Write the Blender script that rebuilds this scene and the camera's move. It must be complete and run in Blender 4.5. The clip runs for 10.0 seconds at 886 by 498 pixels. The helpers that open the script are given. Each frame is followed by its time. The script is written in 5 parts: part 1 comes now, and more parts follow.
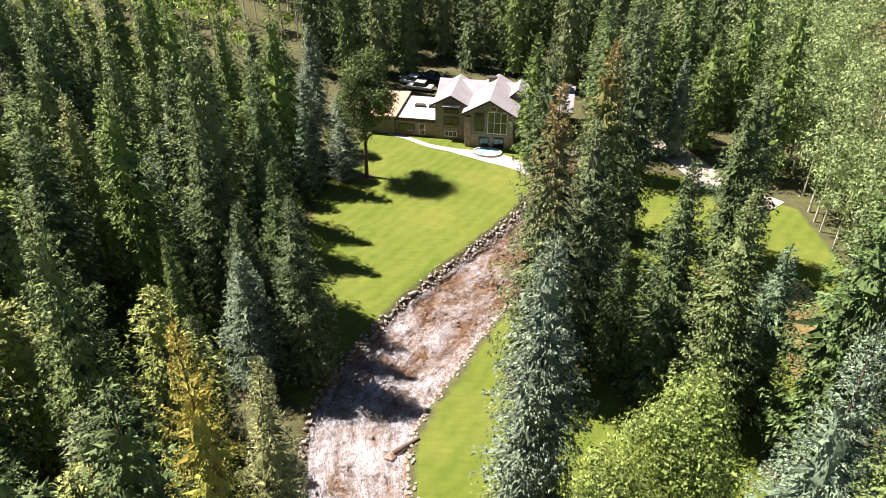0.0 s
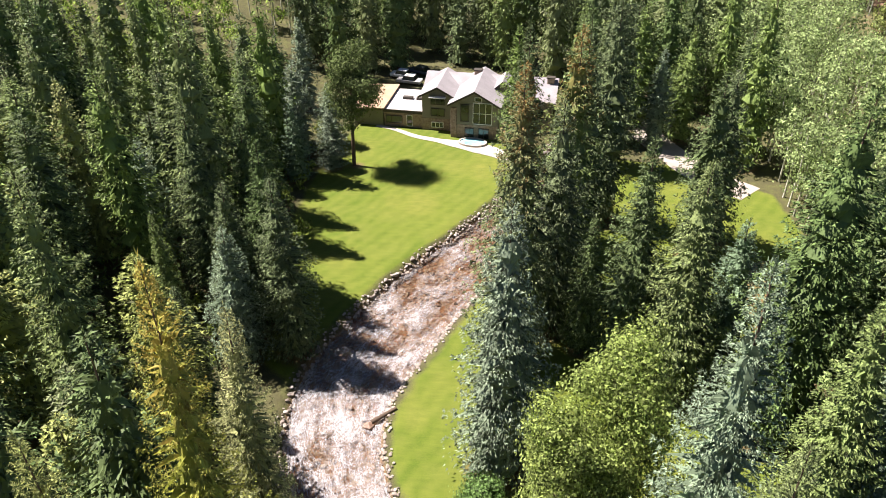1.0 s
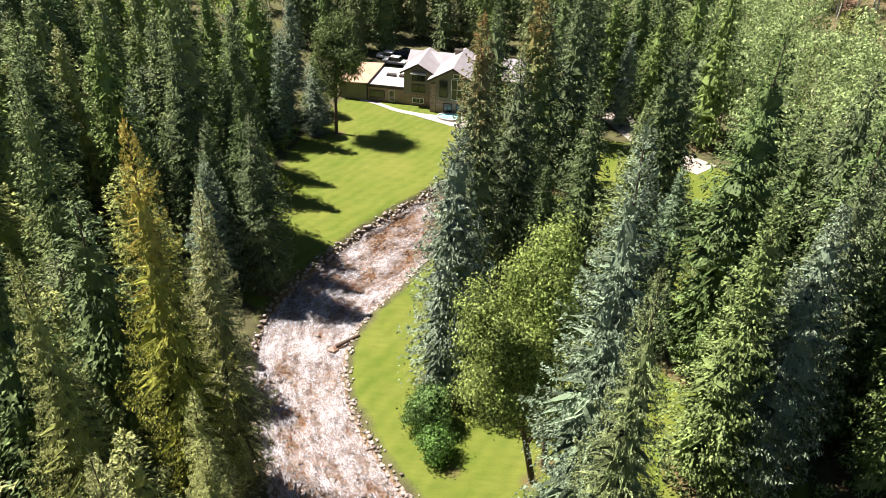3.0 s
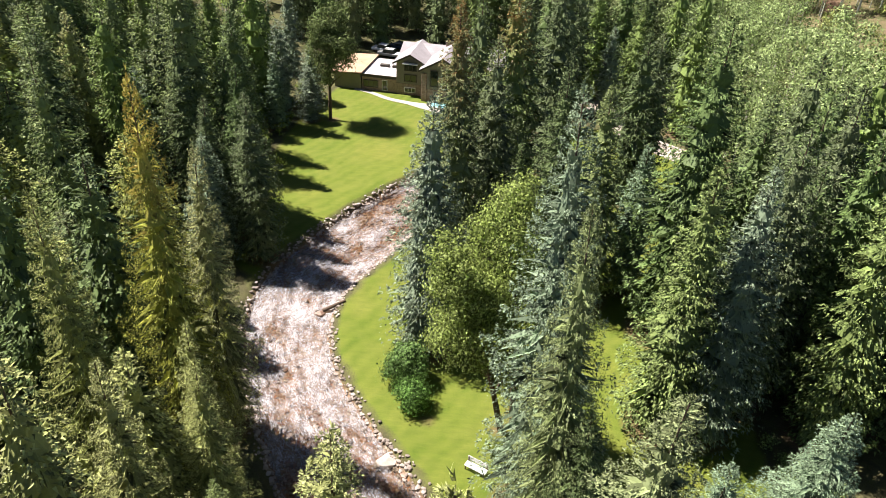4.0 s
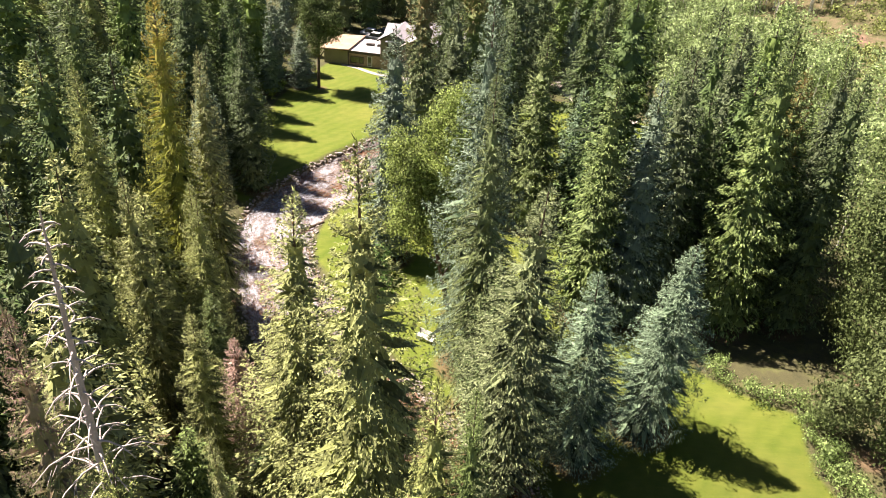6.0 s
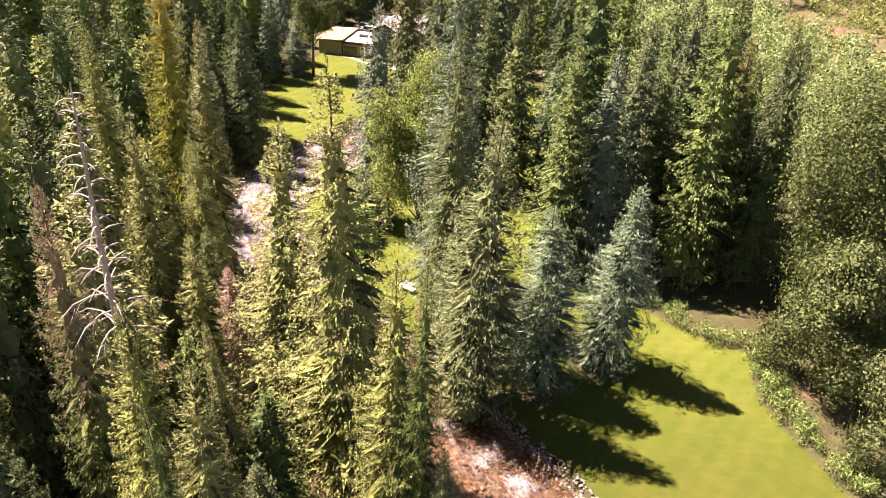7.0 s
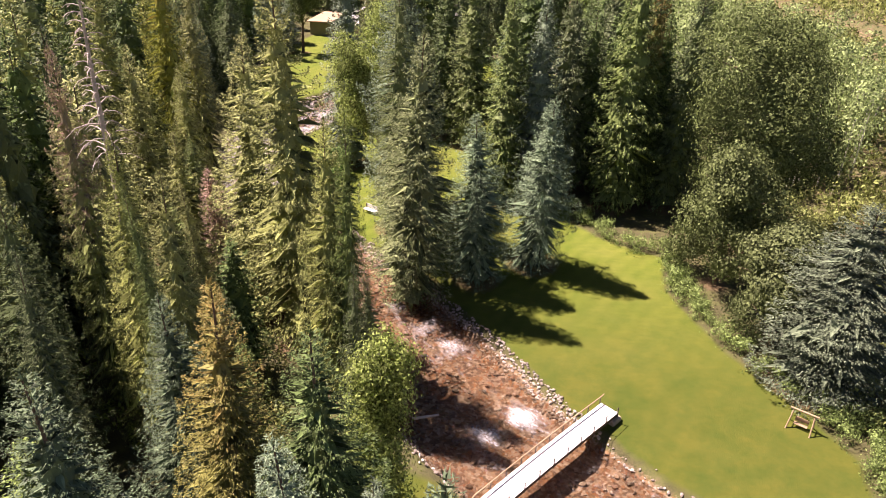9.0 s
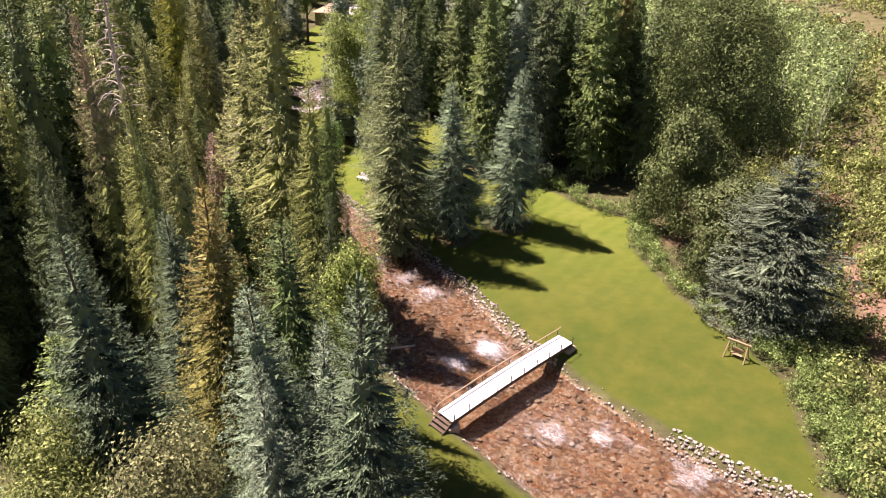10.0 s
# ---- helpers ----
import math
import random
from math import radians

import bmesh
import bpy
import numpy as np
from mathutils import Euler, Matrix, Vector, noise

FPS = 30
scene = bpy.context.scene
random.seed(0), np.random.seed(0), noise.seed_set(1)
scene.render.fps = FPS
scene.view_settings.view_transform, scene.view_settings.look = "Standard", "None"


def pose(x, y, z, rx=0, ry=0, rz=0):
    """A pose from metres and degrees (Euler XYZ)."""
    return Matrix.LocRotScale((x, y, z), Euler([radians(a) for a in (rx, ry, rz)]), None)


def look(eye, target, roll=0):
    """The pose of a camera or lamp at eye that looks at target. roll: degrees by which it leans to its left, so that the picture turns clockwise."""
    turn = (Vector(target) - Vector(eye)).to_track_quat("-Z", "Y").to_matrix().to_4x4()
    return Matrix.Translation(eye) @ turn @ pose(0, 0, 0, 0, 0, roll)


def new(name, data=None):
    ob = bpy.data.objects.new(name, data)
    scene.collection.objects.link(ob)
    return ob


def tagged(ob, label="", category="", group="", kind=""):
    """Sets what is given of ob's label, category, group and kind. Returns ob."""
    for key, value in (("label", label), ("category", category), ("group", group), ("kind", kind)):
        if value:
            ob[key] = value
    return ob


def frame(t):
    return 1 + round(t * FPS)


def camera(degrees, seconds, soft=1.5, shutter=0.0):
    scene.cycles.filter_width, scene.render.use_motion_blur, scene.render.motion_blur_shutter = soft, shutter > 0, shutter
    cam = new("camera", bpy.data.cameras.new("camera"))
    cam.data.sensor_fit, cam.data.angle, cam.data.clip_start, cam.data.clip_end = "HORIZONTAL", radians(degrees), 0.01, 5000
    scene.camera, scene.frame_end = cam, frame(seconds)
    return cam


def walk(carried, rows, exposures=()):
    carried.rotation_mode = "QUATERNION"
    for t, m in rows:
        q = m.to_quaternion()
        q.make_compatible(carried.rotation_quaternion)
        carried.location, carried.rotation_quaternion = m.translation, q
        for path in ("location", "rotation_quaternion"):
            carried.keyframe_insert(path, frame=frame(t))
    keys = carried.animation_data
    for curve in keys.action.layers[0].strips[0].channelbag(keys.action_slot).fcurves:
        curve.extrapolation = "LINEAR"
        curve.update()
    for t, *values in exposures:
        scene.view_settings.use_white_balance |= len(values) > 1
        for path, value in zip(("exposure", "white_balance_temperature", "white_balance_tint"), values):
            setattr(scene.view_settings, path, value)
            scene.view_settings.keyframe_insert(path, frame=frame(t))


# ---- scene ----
cam = camera(62.0, 10.0, soft=0.6)
PATH = [
    (0, (0.142, -3.772, 47.733), (0.0492, -2.1052, 46.6320), -0.16),
    (0.5, (1.794, -5.726, 47.896), (1.6910, -4.0583, 46.7970), -0.73),
    (1, (2.664, -7.053, 47.300), (2.5644, -5.3818, 46.2051), -0.46),
    (1.5, (3.493, -8.845, 46.694), (3.3966, -7.1711, 45.6033), -0.05),
    (2, (4.394, -10.937, 46.071), (4.3004, -9.2592, 44.9862), 0.45),
    (2.5, (5.182, -13.051, 45.246), (5.0957, -11.3681, 44.1695), 1.22),
    (4, (8.438, -20.658, 44.818), (8.3527, -18.9675, 43.7536), 2.41),
    (4.5, (9.846, -24.257, 44.618), (9.7567, -22.5625, 43.5586), 2.55),
    (5, (11.059, -28.276, 44.196), (10.9781, -26.5755, 43.1467), 3.16),
    (5.5, (12.156, -31.959, 43.288), (12.0801, -30.2504, 42.2521), 3.56),
    (7, (15.986, -43.140, 41.098), (15.9053, -41.4119, 40.0940), 3.40),
    (7.5, (17.795, -46.138, 40.076), (17.7116, -44.4053, 39.0802), 3.27),
    (8, (19.699, -49.657, 39.525), (19.6060, -47.9211, 38.5356), 2.93),
    (8.5, (21.421, -53.164, 38.937), (21.3158, -51.4258, 37.9533), 2.63),
    (9, (23.278, -56.720, 38.395), (23.1617, -54.9801, 37.4156), 2.32),
    (9.5, (25.348, -60.660, 38.017), (25.2175, -58.9191, 37.0419), 1.98),
    (10, (27.382, -64.844, 38.239), (27.2278, -63.1077, 37.2583), 1.64),
]
walk(cam, [(t, look(eye, target, roll)) for t, eye, target, roll in PATH],
     [(0.0, 1.54, 6400, 18), (4.0, 1.50, 6400, 16), (5.6, 1.67, 6450, 17), (6.9, 1.96, 7350, 35), (8.5, 1.75, 7150, 35), (10.0, 1.57, 6800, 33)])

# ---- light ----
SUN_FROM = Vector((-0.50, 0.17, 0.85)).normalized()
world = bpy.data.worlds.new("sky")
scene.world = world
world.use_nodes = True
wn = world.node_tree.nodes
sky = wn.new("ShaderNodeTexSky")
sky.sky_type = 'NISHITA'
sky.sun_disc = False
sky.sun_elevation = math.asin(SUN_FROM.z)
sky.sun_rotation = math.atan2(SUN_FROM.x, SUN_FROM.y)
sky.altitude = 2300
wn["Background"].inputs[1].default_value = 0.034
world.node_tree.links.new(sky.outputs[0], wn["Background"].inputs[0])
sun = new("sun", bpy.data.lights.new("sun", 'SUN'))
sun.data.energy, sun.data.angle, sun.data.color = 5.0, radians(0.53), (1.0, 0.95, 0.86)
sun.matrix_basis = look(SUN_FROM * 100, (0, 0, 0))


# ---- materials ----
def material(name, rough=0.8, spec=0.3):
    m = bpy.data.materials.new(name)
    m.use_nodes = True
    b = m.node_tree.nodes["Principled BSDF"]
    b.inputs["Roughness"].default_value = rough
    b.inputs["Specular IOR Level"].default_value = spec
    return m, m.node_tree.nodes, m.node_tree.links, b


def noise_tex(n, l, scale, detail=4.0, vec=None, rough=0.6):
    t = n.new("ShaderNodeTexNoise")
    t.inputs["Scale"].default_value, t.inputs["Detail"].default_value, t.inputs["Roughness"].default_value = scale, detail, rough
    if vec is not None:
        l.new(vec, t.inputs["Vector"])
    return t.outputs["Fac"]


def ramp(n, l, fac, stops):
    r = n.new("ShaderNodeValToRGB")
    while len(r.color_ramp.elements) < len(stops):
        r.color_ramp.elements.new(0.5)
    for e, (p, c) in zip(r.color_ramp.elements, stops):
        e.position, e.color = p, (*c, 1)
    l.new(fac, r.inputs[0])
    return r.outputs[0]


def mix(n, l, fac, a, b, how='MIX'):
    x = n.new("ShaderNodeMix")
    x.data_type, x.blend_type = 'RGBA', how
    for sock, v in ((x.inputs[0], fac), (x.inputs[6], a), (x.inputs[7], b)):
        if isinstance(v, (int, float)):
            sock.default_value = v
        elif isinstance(v, tuple):
            sock.default_value = (*v, 1)
        else:
            l.new(v, sock)
    return x.outputs[2]


def sums(n, l, how, a, b, clamp=False):
    x = n.new("ShaderNodeMath")
    x.operation, x.use_clamp = how, clamp
    for sock, v in ((x.inputs[0], a), (x.inputs[1], b)):
        if isinstance(v, (int, float)):
            sock.default_value = v
        else:
            l.new(v, sock)
    return x.outputs[0]


def bump(n, l, b, height, strength, dist=0.05):
    x = n.new("ShaderNodeBump")
    x.inputs["Strength"].default_value, x.inputs["Distance"].default_value = strength, dist
    l.new(height, x.inputs["Height"])
    l.new(x.outputs[0], b.inputs["Normal"])


def place_of(n):
    return n.new("ShaderNodeTexCoord").outputs["Object"]


def plain(name, colour, rough=0.8, spec=0.3, vary=0.25, scale=1.2, fine=14.0, metal=0.0, relief=0.3):
    """Paint, stone, wood or metal with stains and grain about one colour."""
    m, n, l, b = material(name, rough, spec)
    p = place_of(n)
    dark = tuple(c * (1 - vary) for c in colour)
    light = tuple(min(1, c * (1 + vary)) for c in colour)
    big = ramp(n, l, noise_tex(n, l, scale, 5, p), [(0.3, dark), (0.7, light)])
    small = noise_tex(n, l, fine, 3, p)
    l.new(mix(n, l, 0.35, big, ramp(n, l, small, [(0.3, dark), (0.7, light)])), b.inputs["Base Color"])
    b.inputs["Metallic"].default_value = metal
    bump(n, l, b, small, relief, 0.02)
    return m


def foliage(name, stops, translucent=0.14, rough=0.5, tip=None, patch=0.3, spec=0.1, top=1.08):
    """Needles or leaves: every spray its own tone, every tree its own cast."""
    m, n, l, b = material(name, rough, spec)
    g = n.new("ShaderNodeNewGeometry")
    o = n.new("ShaderNodeObjectInfo")
    base = ramp(n, l, g.outputs["Random Per Island"], stops)
    p = place_of(n)
    shade = sums(n, l, 'ADD', sums(n, l, 'MULTIPLY', noise_tex(n, l, 0.6, 9, p, 0.8), 1.7), 0.22)
    hsv = n.new("ShaderNodeHueSaturation")
    l.new(base, hsv.inputs["Color"])
    l.new(shade, hsv.inputs["Value"])
    l.new(sums(n, l, 'ADD', sums(n, l, 'MULTIPLY', o.outputs["Random"], 0.022), 0.489), hsv.inputs["Hue"])
    l.new(sums(n, l, 'ADD', sums(n, l, 'MULTIPLY', o.outputs["Random"], patch), 1 - patch / 2), hsv.inputs["Saturation"])
    col = hsv.outputs[0]
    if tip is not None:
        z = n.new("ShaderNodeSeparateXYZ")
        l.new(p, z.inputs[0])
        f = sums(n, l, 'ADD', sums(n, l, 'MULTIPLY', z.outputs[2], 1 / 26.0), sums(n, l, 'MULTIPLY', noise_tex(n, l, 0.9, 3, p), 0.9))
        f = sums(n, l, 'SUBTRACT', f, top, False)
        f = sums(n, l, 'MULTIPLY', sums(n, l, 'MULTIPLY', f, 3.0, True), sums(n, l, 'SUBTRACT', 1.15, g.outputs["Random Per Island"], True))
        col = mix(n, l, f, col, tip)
    l.new(col, b.inputs["Base Color"])
    t = n.new("ShaderNodeBsdfTranslucent")
    l.new(col, t.inputs[0])
    s = n.new("ShaderNodeMixShader")
    s.inputs[0].default_value = translucent
    l.new(b.outputs[0], s.inputs[1])
    l.new(t.outputs[0], s.inputs[2])
    l.new(s.outputs[0], n["Material Output"].inputs[0])
    return m


def tones(c, low=0.28, high=2.0):
    return [(0.0, tuple(v * low for v in c)), (0.5, c), (1.0, tuple(v * high for v in c))]


GREEN = foliage("spruce_needles_green", tones((0.139, 0.177, 0.062)))
DEEP = foliage("spruce_needles_deep", tones((0.096, 0.128, 0.052)))
BLUE = foliage("spruce_needles_blue", tones((0.152, 0.197, 0.124)))
# darker copy of the blue needles; on two near spruces it stands for shade
SLATE = foliage("spruce_needles_slate", tones((0.098, 0.125, 0.076)))
YELLOW = foliage("spruce_needles_yellow", tones((0.225, 0.245, 0.082)))
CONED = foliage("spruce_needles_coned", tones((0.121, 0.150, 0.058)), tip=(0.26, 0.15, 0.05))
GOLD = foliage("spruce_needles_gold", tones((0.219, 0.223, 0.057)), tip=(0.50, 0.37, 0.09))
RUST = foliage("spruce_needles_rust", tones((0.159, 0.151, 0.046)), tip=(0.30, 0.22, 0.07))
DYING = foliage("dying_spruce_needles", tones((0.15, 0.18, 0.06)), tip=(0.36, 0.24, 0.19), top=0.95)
DEAD = foliage("dead_needles", tones((0.33, 0.225, 0.175)), 0.1)
BIRCH = foliage("birch_leaves", tones((0.225, 0.27, 0.085)), 0.45, spec=0.18, rough=0.6)
WILLOW = foliage("cottonwood_leaves", tones((0.10, 0.13, 0.042), 0.5, 1.6), 0.16, spec=0.12, rough=0.6)
# brighter, yellower copy of the aspen leaves; its sunlit look is in the colour
GROVE = foliage("sunlit_aspen_leaves", tones((0.27, 0.34, 0.09)), 0.4, spec=0.18, rough=0.6)
GREYLEAF = foliage("dusty_olive_leaves", tones((0.20, 0.20, 0.10)), 0.3, spec=0.1, rough=0.6)
ASPEN = foliage("aspen_leaves", tones((0.215, 0.30, 0.092)), 0.4, spec=0.18, rough=0.6)
SHRUB = foliage("shrub_leaves", tones((0.20, 0.23, 0.07)), 0.35, spec=0.18, rough=0.6)
LUSH = foliage("lush_bush_leaves", tones((0.165, 0.25, 0.055)), 0.35, spec=0.12, rough=0.6)
LILAC = foliage("round_bush_leaves", tones((0.10, 0.19, 0.04)), 0.35, spec=0.18, rough=0.6)
BARK = plain("spruce_bark", (0.13, 0.09, 0.065), 0.95, 0.1, 0.35, 0.8, 9.0, relief=0.8)
PALE_BARK = plain("aspen_bark", (0.55, 0.52, 0.44), 0.85, 0.2, 0.3, 1.5, 6.0)
GREY_WOOD = plain("dead_wood", (0.42, 0.36, 0.31), 0.9, 0.1, 0.25, 1.0, 8.0)
STONE = plain("river_stone", (0.36, 0.31, 0.27), 0.85, 0.25, 0.35, 0.9, 7.0, relief=0.6)


# ---- ground, river ----
def mesh_of(name, verts, faces, mats=(), smooth=False):
    me = bpy.data.meshes.new(name)
    v, f = np.asarray(verts, np.float32), np.asarray(faces, np.int32)
    k = f.shape[1]
    me.vertices.add(len(v))
    me.vertices.foreach_set("co", v.ravel())
    me.loops.add(f.size)
    me.loops.foreach_set("vertex_index", f.ravel())
    me.polygons.add(len(f))
    me.polygons.foreach_set("loop_start", np.arange(0, f.size, k, dtype=np.int32))
    me.update(calc_edges=True)
    me.validate()
    for m in mats:
        me.materials.append(m)
    me.polygons.foreach_set("use_smooth", np.full(len(me.polygons), smooth))
    return me


def point_value(me, name, values):
    a = me.attributes.new(name, 'FLOAT', 'POINT')
    a.data.foreach_set("value", np.asarray(values, np.float32))


def spline(ctrl, per=12):
    c = np.array([ctrl[0], *ctrl, ctrl[-1]], float)
    out = []
    for i in range(1, len(c) - 2):
        p0, p1, p2, p3 = c[i - 1:i + 3]
        for t in np.arange(per) / per:
            out.append(0.5 * (2 * p1 + (p2 - p0) * t + (2 * p0 - 5 * p1 + 4 * p2 - p3) * t * t + (3 * p1 - p0 - 3 * p2 + p3) * t ** 3))
    out.append(c[-2])
    return np.array(out)


# the stream's middle line and half width, from upstream to downstream
STREAM = spline([(95, 330, 5), (62, 200, 5), (36, 142, 5), (23, 108, 5), (16, 90, 4.8), (9.6, 76.5, 4.9), (3.8, 67, 5.0), (-1.8, 58.8, 5.1),
                 (-6.2, 50.0, 5.2), (-9.4, 41.5, 4.9), (-8.9, 33.5, 4.4), (-6.0, 26.0, 4.4), (-0.8, 17.5, 5.0), (4.0, 10.4, 5.6), (10.0, 3.0, 6.2),
                 (18.4, -6.6, 6.4), (24.8, -15.0, 6.2), (30.6, -21.2, 6.0), (37.6, -27.6, 6.0), (44.6, -32.6, 6.2), (60, -42, 6.5), (100, -70, 7), (200, -130, 7)])
SEG = STREAM[1:, :2] - STREAM[:-1, :2]


def to_stream(x, y):
    """Distance from the stream's edge: below nought in the channel. The sign of the second value tells the bank."""
    p = np.stack([np.ravel(x), np.ravel(y)], 1).astype(np.float32)
    out, side = np.empty(len(p)), np.empty(len(p))
    s = STREAM.astype(np.float32)
    for i in range(0, len(p), 20000):
        q = p[i:i + 20000]
        d = (q[:, None, 0] - s[None, :, 0]) ** 2 + (q[:, None, 1] - s[None, :, 1]) ** 2
        k = np.clip(d.argmin(1), 1, len(s) - 2)
        best = np.full(len(q), 1e9)
        for j in (k - 1, k):
            a, g = s[j, :2], SEG[j]
            t = np.clip(((q - a) * g).sum(1) / (g * g).sum(1), 0, 1)
            off = q - a - g * t[:, None]
            dist = np.hypot(off[:, 0], off[:, 1]) - (s[j, 2] + (s[j + 1, 2] - s[j, 2]) * t)
            best = np.minimum(best, dist)
        out[i:i + 20000] = best
        side[i:i + 20000] = SEG[k][:, 0] * (q[:, 1] - s[k, 1]) - SEG[k][:, 1] * (q[:, 0] - s[k, 0])
    return out.reshape(np.shape(x)), side.reshape(np.shape(x))


def smooth01(v, a, b):
    t = np.clip((v - a) / (b - a), 0, 1)
    return t * t * (3 - 2 * t)


def waves(x, y, seed, size):
    """A cheap smooth unevenness, about -1 to 1."""
    r = np.random.RandomState(seed)
    out = np.zeros(np.shape(x))
    for k in range(6):
        a, ph, s = r.uniform(0, 6.28), r.uniform(0, 6.28), size * r.uniform(0.5, 1.6)
        out = out + np.sin((x * np.cos(a) + y * np.sin(a)) * 6.283 / s + ph + 1.3 * np.sin((x * np.sin(a) - y * np.cos(a)) * 4.1 / s))
    return out / 4


POND = np.array([(31.0, 50.0), (32.6, 54.5), (33.6, 58.5), (35.2, 62.5)])


def to_pond(x, y):
    d = np.full(np.shape(x), 1e9)
    for (ax, ay), (bx, by) in zip(POND[:-1], POND[1:]):
        t = np.clip(((x - ax) * (bx - ax) + (y - ay) * (by - ay)) / ((bx - ax) ** 2 + (by - ay) ** 2), 0, 1)
        d = np.minimum(d, np.hypot(x - ax - t * (bx - ax), y - ay - t * (by - ay)))
    return d - 2.2


def land(x, y, d=None):
    """The ground's height."""
    x, y = np.asarray(x, float), np.asarray(y, float)
    if d is None:
        d = to_stream(x, y)[0]
    left = np.clip(-26 - x - np.clip(20 - y, 0, 60) * 0.5, 0, None)
    right = np.clip(x - 62 - np.clip(y - 40, 0, 80) * 0.1, 0, None)
    far = np.clip(y - 135, 0, None)
    z = 26 * (1 - np.exp(-left * 0.2 / 26)) + 60 * (1 - np.exp(-right * 0.2 / 60)) + 50 * (1 - np.exp(-far * 0.10 / 50))
    rough = smooth01(left, 0, 10) + smooth01(right, 0, 10) + smooth01(far, 0, 20)
    z = z + 0.06 * waves(x, y, 3, 17) + np.clip(rough, 0, 1) * (0.7 * waves(x, y, 4, 24) + 0.25 * waves(x, y, 5, 6))
    z = z - 1.25 * (1 - smooth01(d, -1.3, 0.45)) + np.where(d < -0.4, 0.10 * waves(x, y, 6, 2.2), 0)
    return z - 0.9 * (1 - smooth01(to_pond(x, y), -0.8, 0.3))


def h(x, y):
    return float(land(np.array([x]), np.array([y]))[0])


def inside(x, y, poly):
    """Distance to the outline of a polygon, above nought inside it."""
    d, odd = np.full(np.shape(x), 1e9), np.zeros(np.shape(x), bool)
    for (ax, ay), (bx, by) in zip(poly, poly[1:] + poly[:1]):
        t = np.clip(((x - ax) * (bx - ax) + (y - ay) * (by - ay)) / ((bx - ax) ** 2 + (by - ay) ** 2), 0, 1)
        d = np.minimum(d, np.hypot(x - ax - t * (bx - ax), y - ay - t * (by - ay)))
        odd ^= ((ay > y) != (by > y)) & (x < (bx - ax) * (y - ay) / (by - ay + 1e-12) + ax)
    return np.where(odd, d, -d)


LAWN_HOUSE = [(-18.5, 45), (-17.6, 52), (-19.5, 60), (-21, 70), (-21, 82), (-19, 93), (-17, 101), (-5, 102), (9, 98), (12, 88), (14, 80), (6, 72), (-6, 52), (-13, 40)]
LAWN_ISLAND = [(4, 60), (14, 78), (22, 90), (30, 88), (41, 80), (42, 68), (39, 56), (32, 44), (33, 30), (33, 20), (37.5, 15.5), (42.5, 13.0), (41.5, 6.5), (43, 2.0),
               (46.2, -5.5), (49.5, -10.5), (51.5, -15), (51.0, -25), (50, -29), (30, -14), (10, 8), (-3, 24), (-6, 36)]
LAWN_FOOT = [(14.0, -22.0), (17.5, -19.0), (24, -22), (36, -34), (30, -40), (16, -44), (8, -38), (8, -30)]


def trail_x(y):
    """The dirt trail along the hillside."""
    return np.interp(y, [40, 70, 89, 98, 115, 133, 148, 200], [112, 103, 99.5, 98.3, 96.6, 93, 88, 76])


LITTER = []     # (x, y, radius) of the needle litter under trees; filled below from the tree table

xs = np.concatenate([-np.geomspace(2500, 61.5, 26), np.arange(-60, 66.1, 0.62), np.geomspace(67.5, 2500, 46)])
ys = np.concatenate([-np.geomspace(2500, 51.5, 20), np.arange(-50, 106, 0.62), np.geomspace(107.5, 2500, 50)])
GX, GY = np.meshgrid(xs, ys)
GD, GSIDE = to_stream(GX, GY)
GZ = land(GX, GY, GD)


def grid_faces(nx, ny):
    i = np.arange(nx * ny).reshape(ny, nx)
    return np.stack([i[:-1, :-1].ravel(), i[:-1, 1:].ravel(), i[1:, 1:].ravel(), i[1:, :-1].ravel()], 1)


